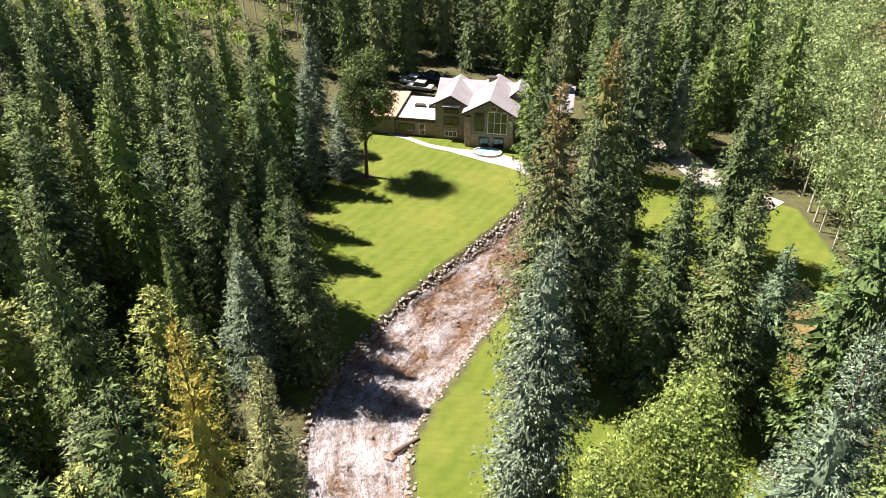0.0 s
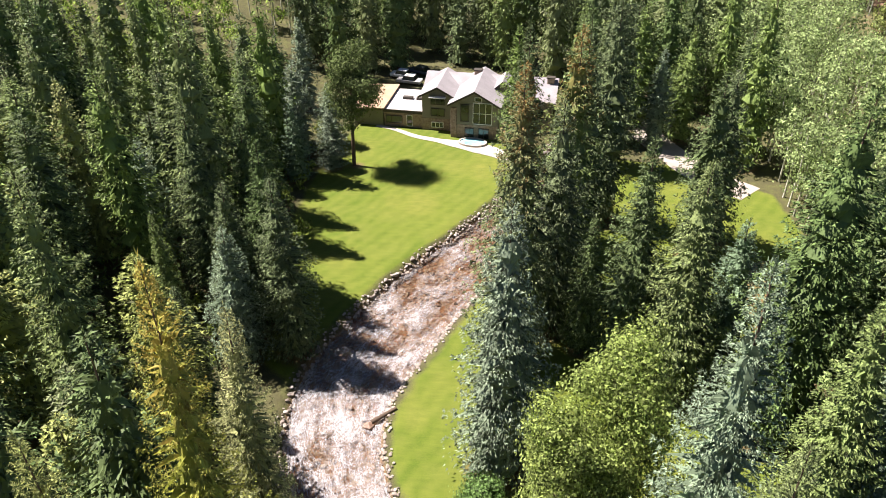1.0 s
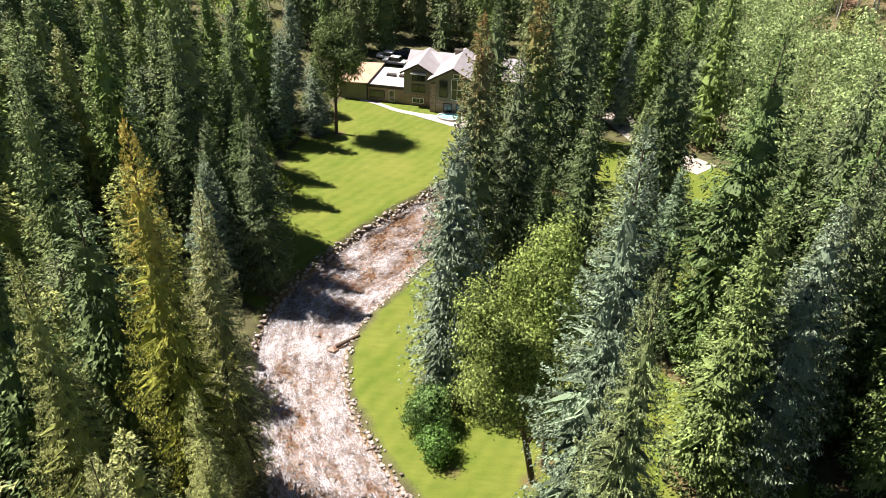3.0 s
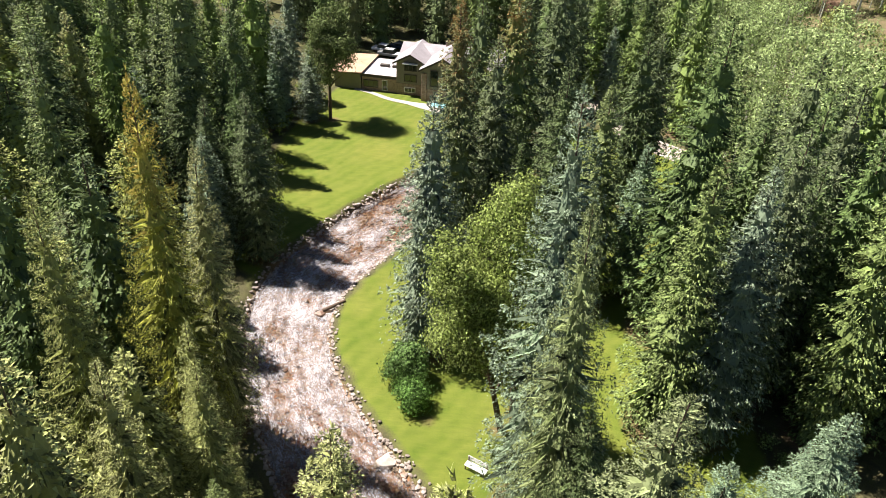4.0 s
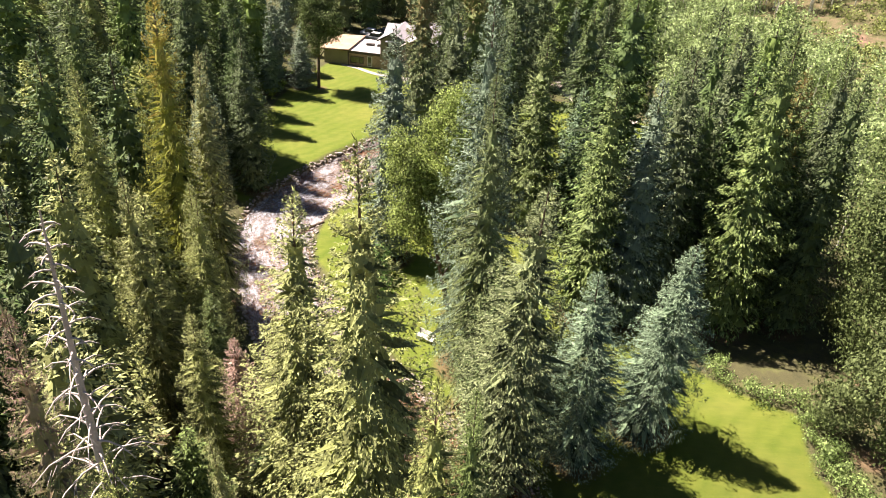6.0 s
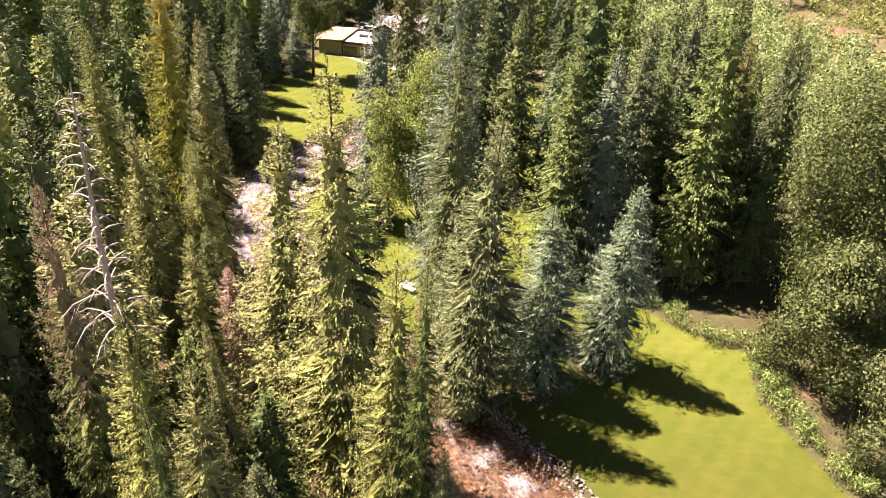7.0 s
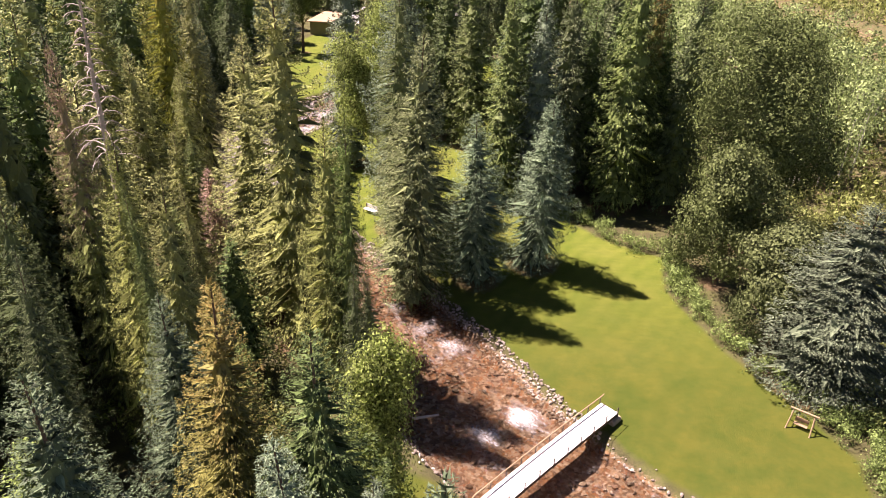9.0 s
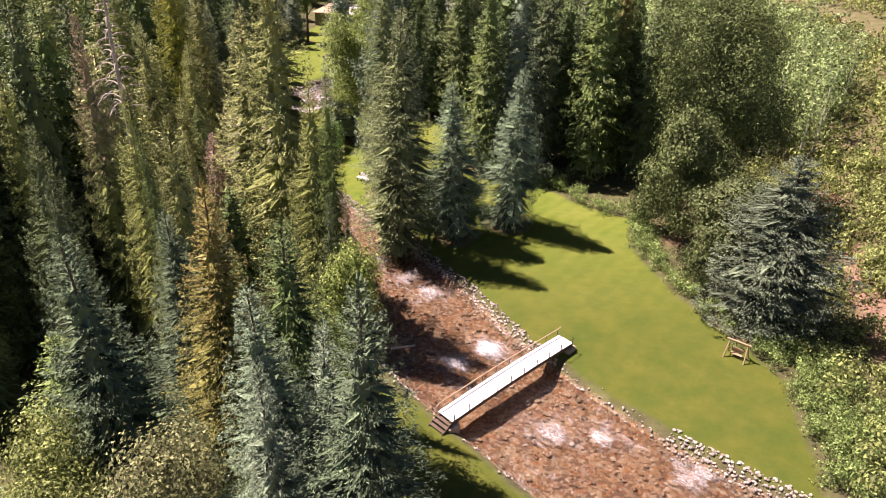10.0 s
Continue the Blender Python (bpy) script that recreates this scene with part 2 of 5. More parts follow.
def ground_material():
    m, n, l, b = material("ground_of_turf_and_forest_floor", 0.9, 0.15)
    p = place_of(n)

    def value(name):
        a = n.new("ShaderNodeAttribute")
        a.attribute_name = name
        return a.outputs["Fac"]
    broad, mid, fine = noise_tex(n, l, 0.09, 4, p), noise_tex(n, l, 0.7, 5, p), noise_tex(n, l, 9.0, 4, p)
    turf = ramp(n, l, broad, [(0.3, (0.06, 0.115, 0.008)), (0.5, (0.10, 0.145, 0.014)), (0.7, (0.205, 0.20, 0.04))])
    turf = mix(n, l, 0.3, turf, ramp(n, l, mid, [(0.32, (0.055, 0.10, 0.008)), (0.66, (0.20, 0.20, 0.04))]))
    turf = mix(n, l, 0.35, turf, ramp(n, l, fine, [(0.25, (0.035, 0.075, 0.005)), (0.75, (0.18, 0.20, 0.03))]))
    wave = n.new("ShaderNodeTexWave")
    mp = n.new("ShaderNodeMapping")
    l.new(p, mp.inputs[0])
    mp.inputs["Rotation"].default_value = (0, 0, radians(33))
    l.new(mp.outputs[0], wave.inputs["Vector"])
    wave.inputs["Scale"].default_value, wave.inputs["Distortion"].default_value, wave.inputs["Detail"].default_value = 0.19, 6.0, 4.0
    turf = mix(n, l, sums(n, l, 'MULTIPLY', wave.outputs["Fac"], 0.24), turf, (0.20, 0.215, 0.035))
    dry = ramp(n, l, noise_tex(n, l, 0.24, 6, p, 0.65), [(0.42, (0.0, 0.0, 0.0)), (0.68, (0.7, 0.7, 0.7))])
    turf = mix(n, l, sums(n, l, 'MULTIPLY', dry, 0.35), turf, (0.235, 0.215, 0.055))
    turf = mix(n, l, value("olive"), turf, mix(n, l, 0.82, turf, mix(n, l, ramp(n, l, noise_tex(n, l, 0.3, 10, p, 0.74), [(0.32, (0.0, 0.0, 0.0)), (0.68, (1.0, 1.0, 1.0))]), (0.026, 0.050, 0.006), (0.100, 0.090, 0.014))))
    fibre = n.new("ShaderNodeMapping")
    l.new(p, fibre.inputs[0])
    fibre.inputs["Rotation"].default_value, fibre.inputs["Scale"].default_value = (0, 0, radians(33)), (0.35, 1.8, 1.0)
    worn = ramp(n, l, noise_tex(n, l, 1.3, 8, fibre.outputs[0], 0.75), [(0.36, (0.0, 0.0, 0.0)), (0.64, (1.0, 1.0, 1.0))])
    turf = mix(n, l, sums(n, l, 'MULTIPLY', worn, 0.34), turf, (0.060, 0.088, 0.014))
    floor = ramp(n, l, mid, [(0.25, (0.035, 0.04, 0.016)), (0.5, (0.075, 0.075, 0.028)), (0.62, (0.10, 0.115, 0.03)), (0.8, (0.19, 0.13, 0.085))])
    floor = mix(n, l, 0.4, floor, ramp(n, l, fine, [(0.3, (0.03, 0.03, 0.014)), (0.7, (0.16, 0.13, 0.075))]))
    soil = ramp(n, l, mid, [(0.3, (0.10, 0.13, 0.035)), (0.5, (0.15, 0.13, 0.06)), (0.6, (0.19, 0.12, 0.085)), (0.8, (0.25, 0.165, 0.12))])
    cobble = n.new("ShaderNodeTexVoronoi")
    cobble.inputs["Scale"].default_value = 4.2
    l.new(p, cobble.inputs["Vector"])
    tone = n.new("ShaderNodeSeparateColor")
    l.new(cobble.outputs["Color"], tone.inputs[0])
    pebbles = ramp(n, l, tone.outputs[0], [(0.0, (0.05, 0.03, 0.022)), (0.3, (0.17, 0.10, 0.065)), (0.45, (0.36, 0.13, 0.045)), (0.6, (0.33, 0.235, 0.165)), (0.9, (0.46, 0.36, 0.28)), (1.0, (0.62, 0.55, 0.49))])
    bed = ramp(n, l, noise_tex(n, l, 1.2, 6, p), [(0.3, (0.11, 0.068, 0.046)), (0.5, (0.27, 0.17, 0.11)), (0.7, (0.43, 0.32, 0.24))])

    bed = mix(n, l, 0.75, bed, pebbles)
    patch = ramp(n, l, noise_tex(n, l, 0.55, 5, p, 0.65), [(0.34, (0.09, 0.045, 0.045)), (0.47, (0.15, 0.10, 0.085)), (0.54, (0.25, 0.125, 0.055)), (0.58, (0.20, 0.15, 0.12)), (0.66, (0.40, 0.32, 0.25))])
    bed = mix(n, l, 0.38, bed, patch)

    def edge(name, soft):
        return sums(n, l, 'MULTIPLY', sums(n, l, 'ADD', value(name), sums(n, l, 'MULTIPLY', sums(n, l, 'SUBTRACT', fine, 0.5), 0.9)), soft, True)
    col = mix(n, l, edge("hillside", 1.0), floor, soil)
    col = mix(n, l, edge("turf", 1.6), col, turf)
    col = mix(n, l, sums(n, l, 'MULTIPLY', edge("litter", 1.2), 0.8), col, mix(n, l, fine, (0.10, 0.065, 0.035), (0.20, 0.13, 0.075)))
    col = mix(n, l, edge("trail", 0.8), col, mix(n, l, ramp(n, l, sums(n, l, 'ADD', sums(n, l, 'MULTIPLY', mid, 0.6), sums(n, l, 'MULTIPLY', fine, 0.4)), [(0.38, (0.0, 0.0, 0.0)), (0.6, (1.0, 1.0, 1.0))]), (0.07, 0.055, 0.03), (0.27, 0.155, 0.11)))
    col = mix(n, l, edge("channel", 2.0), col, bed)
    l.new(col, b.inputs["Base Color"])
    bump(n, l, b, sums(n, l, 'ADD', fine, noise_tex(n, l, 40.0, 2, p)), 0.5, 0.08)
    return m


def build_ground():
    me = mesh_of("ground", np.stack([GX.ravel(), GY.ravel(), GZ.ravel()], 1), grid_faces(len(xs), len(ys)), [ground_material()], True)
    turf = np.maximum.reduce([inside(GX, GY, LAWN_HOUSE), inside(GX, GY, LAWN_ISLAND), inside(GX, GY, LAWN_FOOT)])
    turf = np.minimum(turf, GD - 0.1) + 0.25 * waves(GX, GY, 9, 5)
    litter = np.full(GX.shape, -9.0)
    near = (abs(GX) < 75) & (abs(GY) < 122)
    for x, y, r in LITTER:
        k = near & (abs(GX - x) < r + 2) & (abs(GY - y) < r + 2)
        litter[k] = np.maximum(litter[k], r - np.hypot(GX[k] - x, GY[k] - y))
    point_value(me, "turf", np.clip(turf, -2, 2).ravel())
    point_value(me, "olive", (1 - smooth01(GY, -14, 20)).ravel())
    point_value(me, "litter", np.clip(litter, -2, 2).ravel())
    point_value(me, "channel", np.clip(-GD - 0.1, -2, 2).ravel())
    point_value(me, "trail", np.maximum(np.where((GY > 70) & (GY < 190), 2.0 - abs(GX - trail_x(GY)), -2), np.where((GY > -12) & (GY < 24), 2.2 - abs(GX - 63.2 - 0.15 * GY), -2) + 0.7 * waves(GX, GY, 15, 5)).clip(-2, 2).ravel())
    point_value(me, "hillside", np.clip((GX - 60) * 0.1 + 0.3 * waves(GX, GY, 11, 14), -1, 0.45).ravel())
    tagged(new("ground", me), "mown green lawns, shaded forest floor and reddish hillside soil", "ground", kind="structure")


def water_material():
    m, n, l, b = material("clear_shallow_stream_water", 0.06, 0.5)
    uv = n.new("ShaderNodeUVMap")
    uv.uv_map = "flow"
    mp = n.new("ShaderNodeMapping")
    l.new(uv.outputs[0], mp.inputs[0])
    mp.inputs["Scale"].default_value = (0.5, 1.0, 1.0)
    a = n.new("ShaderNodeAttribute")
    a.attribute_name = "foam_glint"
    n1, n2 = noise_tex(n, l, 1.7, 8, mp.outputs[0], 0.75), noise_tex(n, l, 8.0, 4, mp.outputs[0], 0.7)
    f = sums(n, l, 'ADD', sums(n, l, 'ADD', sums(n, l, 'MULTIPLY', n1, 1.25), sums(n, l, 'MULTIPLY', n2, 0.75)), a.outputs["Fac"])
    f = sums(n, l, 'ADD', f, sums(n, l, 'MULTIPLY', sums(n, l, 'SUBTRACT', noise_tex(n, l, 0.42, 3, mp.outputs[0]), 0.5), 0.9))
    # white flecks: real foam, with sun sparkle painted in as the same colour
    foam_glint = sums(n, l, 'MULTIPLY', sums(n, l, 'SUBTRACT', f, 1.12), 1.35, True)
    glossy = n.new("ShaderNodeBsdfGlossy")
    glossy.inputs["Roughness"].default_value = 0.08
    clear = n.new("ShaderNodeBsdfTransparent")
    clear.inputs[0].default_value = (0.79, 0.755, 0.675, 1)
    white = n.new("ShaderNodeBsdfDiffuse")
    l.new(ramp(n, l, n2, [(0.3, (0.36, 0.32, 0.32)), (0.7, (0.78, 0.76, 0.77))]), white.inputs[0])
    fres = n.new("ShaderNodeFresnel")
    fres.inputs[0].default_value = 1.33
    bp = n.new("ShaderNodeBump")
    bp.inputs["Strength"].default_value, bp.inputs["Distance"].default_value = 0.8, 0.12
    l.new(sums(n, l, 'ADD', n1, n2), bp.inputs["Height"])
    for node in (glossy, fres, white):
        l.new(bp.outputs[0], node.inputs["Normal"])
    s1, s2 = n.new("ShaderNodeMixShader"), n.new("ShaderNodeMixShader")
    l.new(sums(n, l, 'MULTIPLY', fres.outputs[0], 1.0), s1.inputs[0])
    l.new(clear.outputs[0], s1.inputs[1])
    l.new(glossy.outputs[0], s1.inputs[2])
    l.new(foam_glint, s2.inputs[0])
    l.new(s1.outputs[0], s2.inputs[1])
    l.new(white.outputs[0], s2.inputs[2])
    l.new(s2.outputs[0], n["Material Output"].inputs[0])
    return m


WATER_Z = -0.72
RAPIDS = [(-4.8, 52.8, 1.6), (-6.6, 55.0, 1.4), (0.7, 66, 1.8), (-2.5, 58, 1.2), (-8, 46, 1.6), (-5.0, 30, 1.6), (20.8, -4.5, 1.4), (18.6, -2.0, 1.2), (26.6, -12.6, 1.0), (24.4, -15.2, 1.1), (27.1, -12.9, 1.2),
          (32.4, -22.4, 1.4), (36.0, -22.7, 0.9), (42.4, -25.4, 1.5), (15.5, 1.5, 1.2), (-9.0, 38, 1.5), (1.8, 14.5, 1.6), (7.5, 8.0, 1.2)]


def build_water():
    s = STREAM
    step = np.hypot(SEG[:, 0], SEG[:, 1])
    run = np.r_[0, np.cumsum(step)]
    at = np.arange(0, run[-1], 0.5)
    at = at[(np.interp(at, run, s[:, 1]) < 140)]
    cx, cy, cw = (np.interp(at, run, s[:, k]) for k in range(3))
    tx, ty = np.gradient(cx), np.gradient(cy)
    ln = np.hypot(tx, ty)
    tx, ty = tx / ln, ty / ln
    across = np.linspace(-1, 1, 29)
    w = (cw + 0.35)[:, None] * across[None]
    x, y = cx[:, None] - ty[:, None] * w, cy[:, None] + tx[:, None] * w
    foam_glint = np.zeros(x.shape)
    for rx, ry, r in RAPIDS:
        foam_glint += (0.18 if ry > 10 else 0.44) * np.exp(-((x - rx) ** 2 + (y - ry) ** 2) / (r * r))
    # paler upstream reach: foam plus sun glint put into the colour
    foam_glint += 0.27 * smooth01(y, 6, 22) * (1 - 0.7 * smooth01(y, 40, 62))
    foam_glint -= 0.16 * smooth01(abs(across)[None] * np.ones_like(x), 0.75, 1.0) - 0.05 * smooth01(y, 14, 24)
    z = WATER_Z + 0.05 * waves(x, y, 21, 1.7) + 0.08 * waves(x, y, 22, 4.5) + 0.14 * np.clip(foam_glint, 0, 0.6) * (1 + waves(x, y, 23, 0.9))
    me = mesh_of("stream", np.stack([x.ravel(), y.ravel(), z.ravel()], 1), grid_faces(len(across), len(at))[:, ::-1], [water_material()], True)
    point_value(me, "foam_glint", np.clip(foam_glint, -0.5, 0.8).ravel())
    uv = me.uv_layers.new(name="flow")
    vi = np.empty(len(me.loops), np.int32)
    me.loops.foreach_get("vertex_index", vi)
    u, v = np.repeat(at, len(across)), w.ravel()
    uv.data.foreach_set("uv", np.stack([u[vi], v[vi]], 1).astype(np.float32).ravel())
    tagged(new("stream", me), "shallow rushing mountain stream over reddish-brown stones with white rapids", "stream", kind="structure")
    # the still side pond
    m, n, l, b = material("murky_pond_water", 0.08, 0.5)
    l.new(ramp(n, l, noise_tex(n, l, 0.4, 4, place_of(n)), [(0.3, (0.12, 0.09, 0.035)), (0.7, (0.24, 0.18, 0.07))]), b.inputs["Base Color"])
    bump(n, l, b, noise_tex(n, l, 2.0, 3, place_of(n)), 0.08, 0.05)
    bm = bmesh.new()
    ring = [(31.0 + (2.6 + 0.4 * math.sin(3 * a)) * math.cos(a) + 2.1 * (1 + math.sin(a)), 56.2 + 8.6 * math.sin(a), -0.22) for a in np.arange(40) * math.tau / 40]
    bm.faces.new([bm.verts.new(p) for p in ring])
    me = bpy.data.meshes.new("pond")
    bm.to_mesh(me)
    me.materials.append(m)
    tagged(new("pond", me), "small still pond of murky olive-brown water", "pond", kind="structure")


# ---- stones ----
def stone_mesh(seed, flat=0.65):
    bm = bmesh.new()
    bmesh.ops.create_icosphere(bm, subdivisions=1, radius=1)
    r = np.random.RandomState(seed)
    ax = r.uniform(0.7, 1.25, 3)
    for v in bm.verts:
        k = 1 + r.uniform(-0.22, 0.22)
        v.co = Vector((v.co.x * ax[0] * k, v.co.y * ax[1] * k, v.co.z * flat * k))
    me = bpy.data.meshes.new("stone")
    bm.to_mesh(me)
    bm.free()
    return me


def stone_material(name, stops, rough=0.8):
    m, n, l, b = material(name, rough, 0.25)
    p = place_of(n)
    g, o = n.new("ShaderNodeNewGeometry"), n.new("ShaderNodeObjectInfo")
    both = n.new("ShaderNodeMath")
    both.operation = 'FRACT'
    l.new(sums(n, l, 'ADD', g.outputs["Random Per Island"], o.outputs["Random"]), both.inputs[0])
    col = ramp(n, l, both.outputs[0], stops)
    col = mix(n, l, 0.4, col, ramp(n, l, noise_tex(n, l, 3.0, 5, p), [(0.3, (0.08, 0.06, 0.045)), (0.7, (0.5, 0.44, 0.38))]))
    l.new(col, b.inputs["Base Color"])
    bump(n, l, b, noise_tex(n, l, 6.0, 4, p), 0.5, 0.05)
    return m


BANK_STONE = stone_material("pale_bank_stone", [(0.0, (0.12, 0.09, 0.07)), (0.4, (0.25, 0.20, 0.17)), (0.75, (0.36, 0.31, 0.27)), (1.0, (0.48, 0.43, 0.39))])
BED_STONE = stone_material("rusty_bed_stone", [(0.0, (0.045, 0.03, 0.02)), (0.35, (0.24, 0.10, 0.05)), (0.7, (0.30, 0.19, 0.13)), (1.0, (0.52, 0.45, 0.38))], 0.45)


def joined_stones(name, spots, mat, label):
    """Stones past counting, in one mesh. spots: x, y, z, size."""
    r = np.random.RandomState(5)
    kinds = []
    for k in range(5):
        me = stone_mesh(40 + k)
        v = np.array([p.co[:] for p in me.vertices])
        f = np.array([p.vertices[:] for p in me.polygons])
        kinds.append((v, f))
    V, F, base = [], [], 0
    for x, y, z, s in spots:
        v, f = kinds[r.randint(5)]
        a = r.uniform(0, 6.28)
        q = v * s
        V.append(np.stack([q[:, 0] * np.cos(a) - q[:, 1] * np.sin(a) + x, q[:, 0] * np.sin(a) + q[:, 1] * np.cos(a) + y, q[:, 2] + z], 1))
        F.append(f + base)
        base += len(v)
    tagged(new(name, mesh_of(name, np.concatenate(V), np.concatenate(F), [mat])), label, "stones", kind="stuff")


def build_stones():
    r = np.random.RandomState(8)
    step = np.hypot(SEG[:, 0], SEG[:, 1])
    run = np.r_[0, np.cumsum(step)]
    bank, bed = [], []
    for side in (-1, 1):
        t = 0.0
        while t < run[-1]:
            t += r.uniform(0.16, 0.30)
            cx, cy, cw = (np.interp(t, run, STREAM[:, k]) for k in range(3))
            if cy > 105 or cx > 62:
                continue
            k = min(np.searchsorted(run, t), len(SEG) - 1)
            gx, gy = SEG[k] / (step[k] + 1e-9)
            for row in range(3):
                off = side * (cw + (-0.75, -0.25, 0.2)[row] + r.uniform(-0.25, 0.25))
                x, y = cx - gy * off, cy + gx * off
                s = r.uniform(0.11, 0.28) * (1.0 if row < 2 else 0.7)
                s *= 0.7 if cy < 12 else 1.0
                if (cy < -16 and not 37 < cx < 46 and r.rand() < (0.72 if side < 0 else 0.4)) or (row == 2 and r.rand() < 0.65) or (cy < 4 and side < 0 and math.sin(t * 0.55 + side) * 0.5 + 0.1 > r.rand()):
                    continue
                bank.append((x, y, s))
            if side > 0 and (-19 < cy < 12 or 37 < cx < 46):
                for k in range(5 if cx > 36 else 4):
                    off = cw + r.uniform(-1.0, 0.9 if cx > 36 else 0.5)
                    bank.append((cx - gy * off, cy + gx * off, r.uniform(0.06, 0.19)))
    bank = np.array(bank)
    z = land(bank[:, 0], bank[:, 1])
    keep = (bank[:, 0] > 24) & (bank[:, 0] < 50) & (bank[:, 1] > -36) & (bank[:, 1] < -4)
    spots = [(x, y, zz + 0.3 * s, s) for (x, y, s), zz in zip(bank[~keep], z[~keep])]
    close = [(x, y, zz + 0.3 * s, s) for (x, y, s), zz in zip(bank[keep], z[keep])]
    r.shuffle(close)
    edge = tagged(new("stone_edging"), "pale rough boulders lining the stream's banks", "stone edging", kind="structure")
    kinds = [stone_mesh(60 + k) for k in range(6)]
    for k in kinds:
        k.materials.append(BANK_STONE)
    for i, (x, y, zz, s) in enumerate(close[:300]):
        o = new("boulder", kinds[i % 6])
        o.parent = edge
        o.matrix_basis = pose(x, y, zz, r.uniform(-15, 15), r.uniform(-15, 15), r.uniform(0, 360)) @ Matrix.Diagonal((s, s, s, 1))
    joined_stones("bank_stones", spots + [tuple(c) for c in close[300:]], BANK_STONE, "pale rough stones heaped along the stream's banks")
    for i in range(9500):
        t = r.uniform(0, run[-1])
        cx, cy, cw = (np.interp(t, run, STREAM[:, k]) for k in range(3))
        if cy > 84 or cx > 60:
            continue
        k = min(np.searchsorted(run, t), len(SEG) - 1)
        gx, gy = SEG[k] / (step[k] + 1e-9)
        off = r.uniform(-1, 1) * (cw - 0.6)
        bed.append((cx - gy * off, cy + gx * off, 0.07 + 0.24 * r.rand() ** 2.4))
    bed = np.array(bed)
    z = land(bed[:, 0], bed[:, 1])
    joined_stones("bed_stones", [(x, y, zz + 0.35 * s, s) for (x, y, s), zz in zip(bed, z)], BED_STONE, "wet rusty-brown stones and cobbles in the stream bed")


# ---- trees ----
def part(name, me, parent, mats=None, label=""):
    """A mesh as one part of a thing; mats: materials of this object alone."""
    o = new(name, me)
    o.parent = parent
    if mats is not None:
        while len(me.materials) < 1:
            me.materials.append(None)
        o.material_slots[0].link = 'OBJECT'
        o.material_slots[0].material = mats
    if label:
        tagged(o, label)
    return o


def tube(points, radii, sides=7):
    """A tapered round bar through points."""
    V, F = [], []
    pts = [Vector(p) for p in points]
    for i, (p, r) in enumerate(zip(pts, radii)):
        d = (pts[min(i + 1, len(pts) - 1)] - pts[max(i - 1, 0)]).normalized()
        a = d.orthogonal().normalized()
        b = d.cross(a)
        for k in range(sides):
            t = math.tau * k / sides
            V.append(p + (a * math.cos(t) + b * math.sin(t)) * r)
    for i in range(len(pts) - 1):
        for k in range(sides):
            F.append((i * sides + k, i * sides + (k + 1) % sides, (i + 1) * sides + (k + 1) % sides, (i + 1) * sides + k))
    return np.array([v[:] for v in V]), np.array(F)


def join(parts):
    V, F, base = [], [], 0
    for v, f in parts:
        V.append(v)
        F.append(f + base)
        base += len(v)
    return np.concatenate(V), np.concatenate(F)


def unit(v):
    return v / (np.linalg.norm(v, axis=-1, keepdims=True) + 1e-9)


def sprays(base, way, up, length, width, r, bend=0.15):
    """Leafy sprays: bent lozenges. Arrays of the same length."""
    side = unit(np.cross(way, up))
    nrm = np.cross(side, way)
    mid = base + way * (length * 0.45)[:, None] + nrm * (bend * length)[:, None]
    tip = base + way * length[:, None] - nrm * (bend * 0.6 * length)[:, None]
    a, b = mid + side * width[:, None], mid - side * width[:, None]
    V = np.stack([base, a, tip, b], 1).reshape(-1, 3)
    return V, np.arange(len(V)).reshape(-1, 4)


def tufts(base, way, up, length, width):
    """Small needle tufts: one triangle each."""
    side = unit(np.cross(way, up)) * width[:, None]
    V = np.stack([base + side, base - side, base + way * length[:, None]], 1).reshape(-1, 3)
    return V, np.arange(len(V)).reshape(-1, 3)


def halved(part):
    v, f = part
    return v, np.concatenate([f[:, [0, 1, 2]], f[:, [0, 2, 3]]])


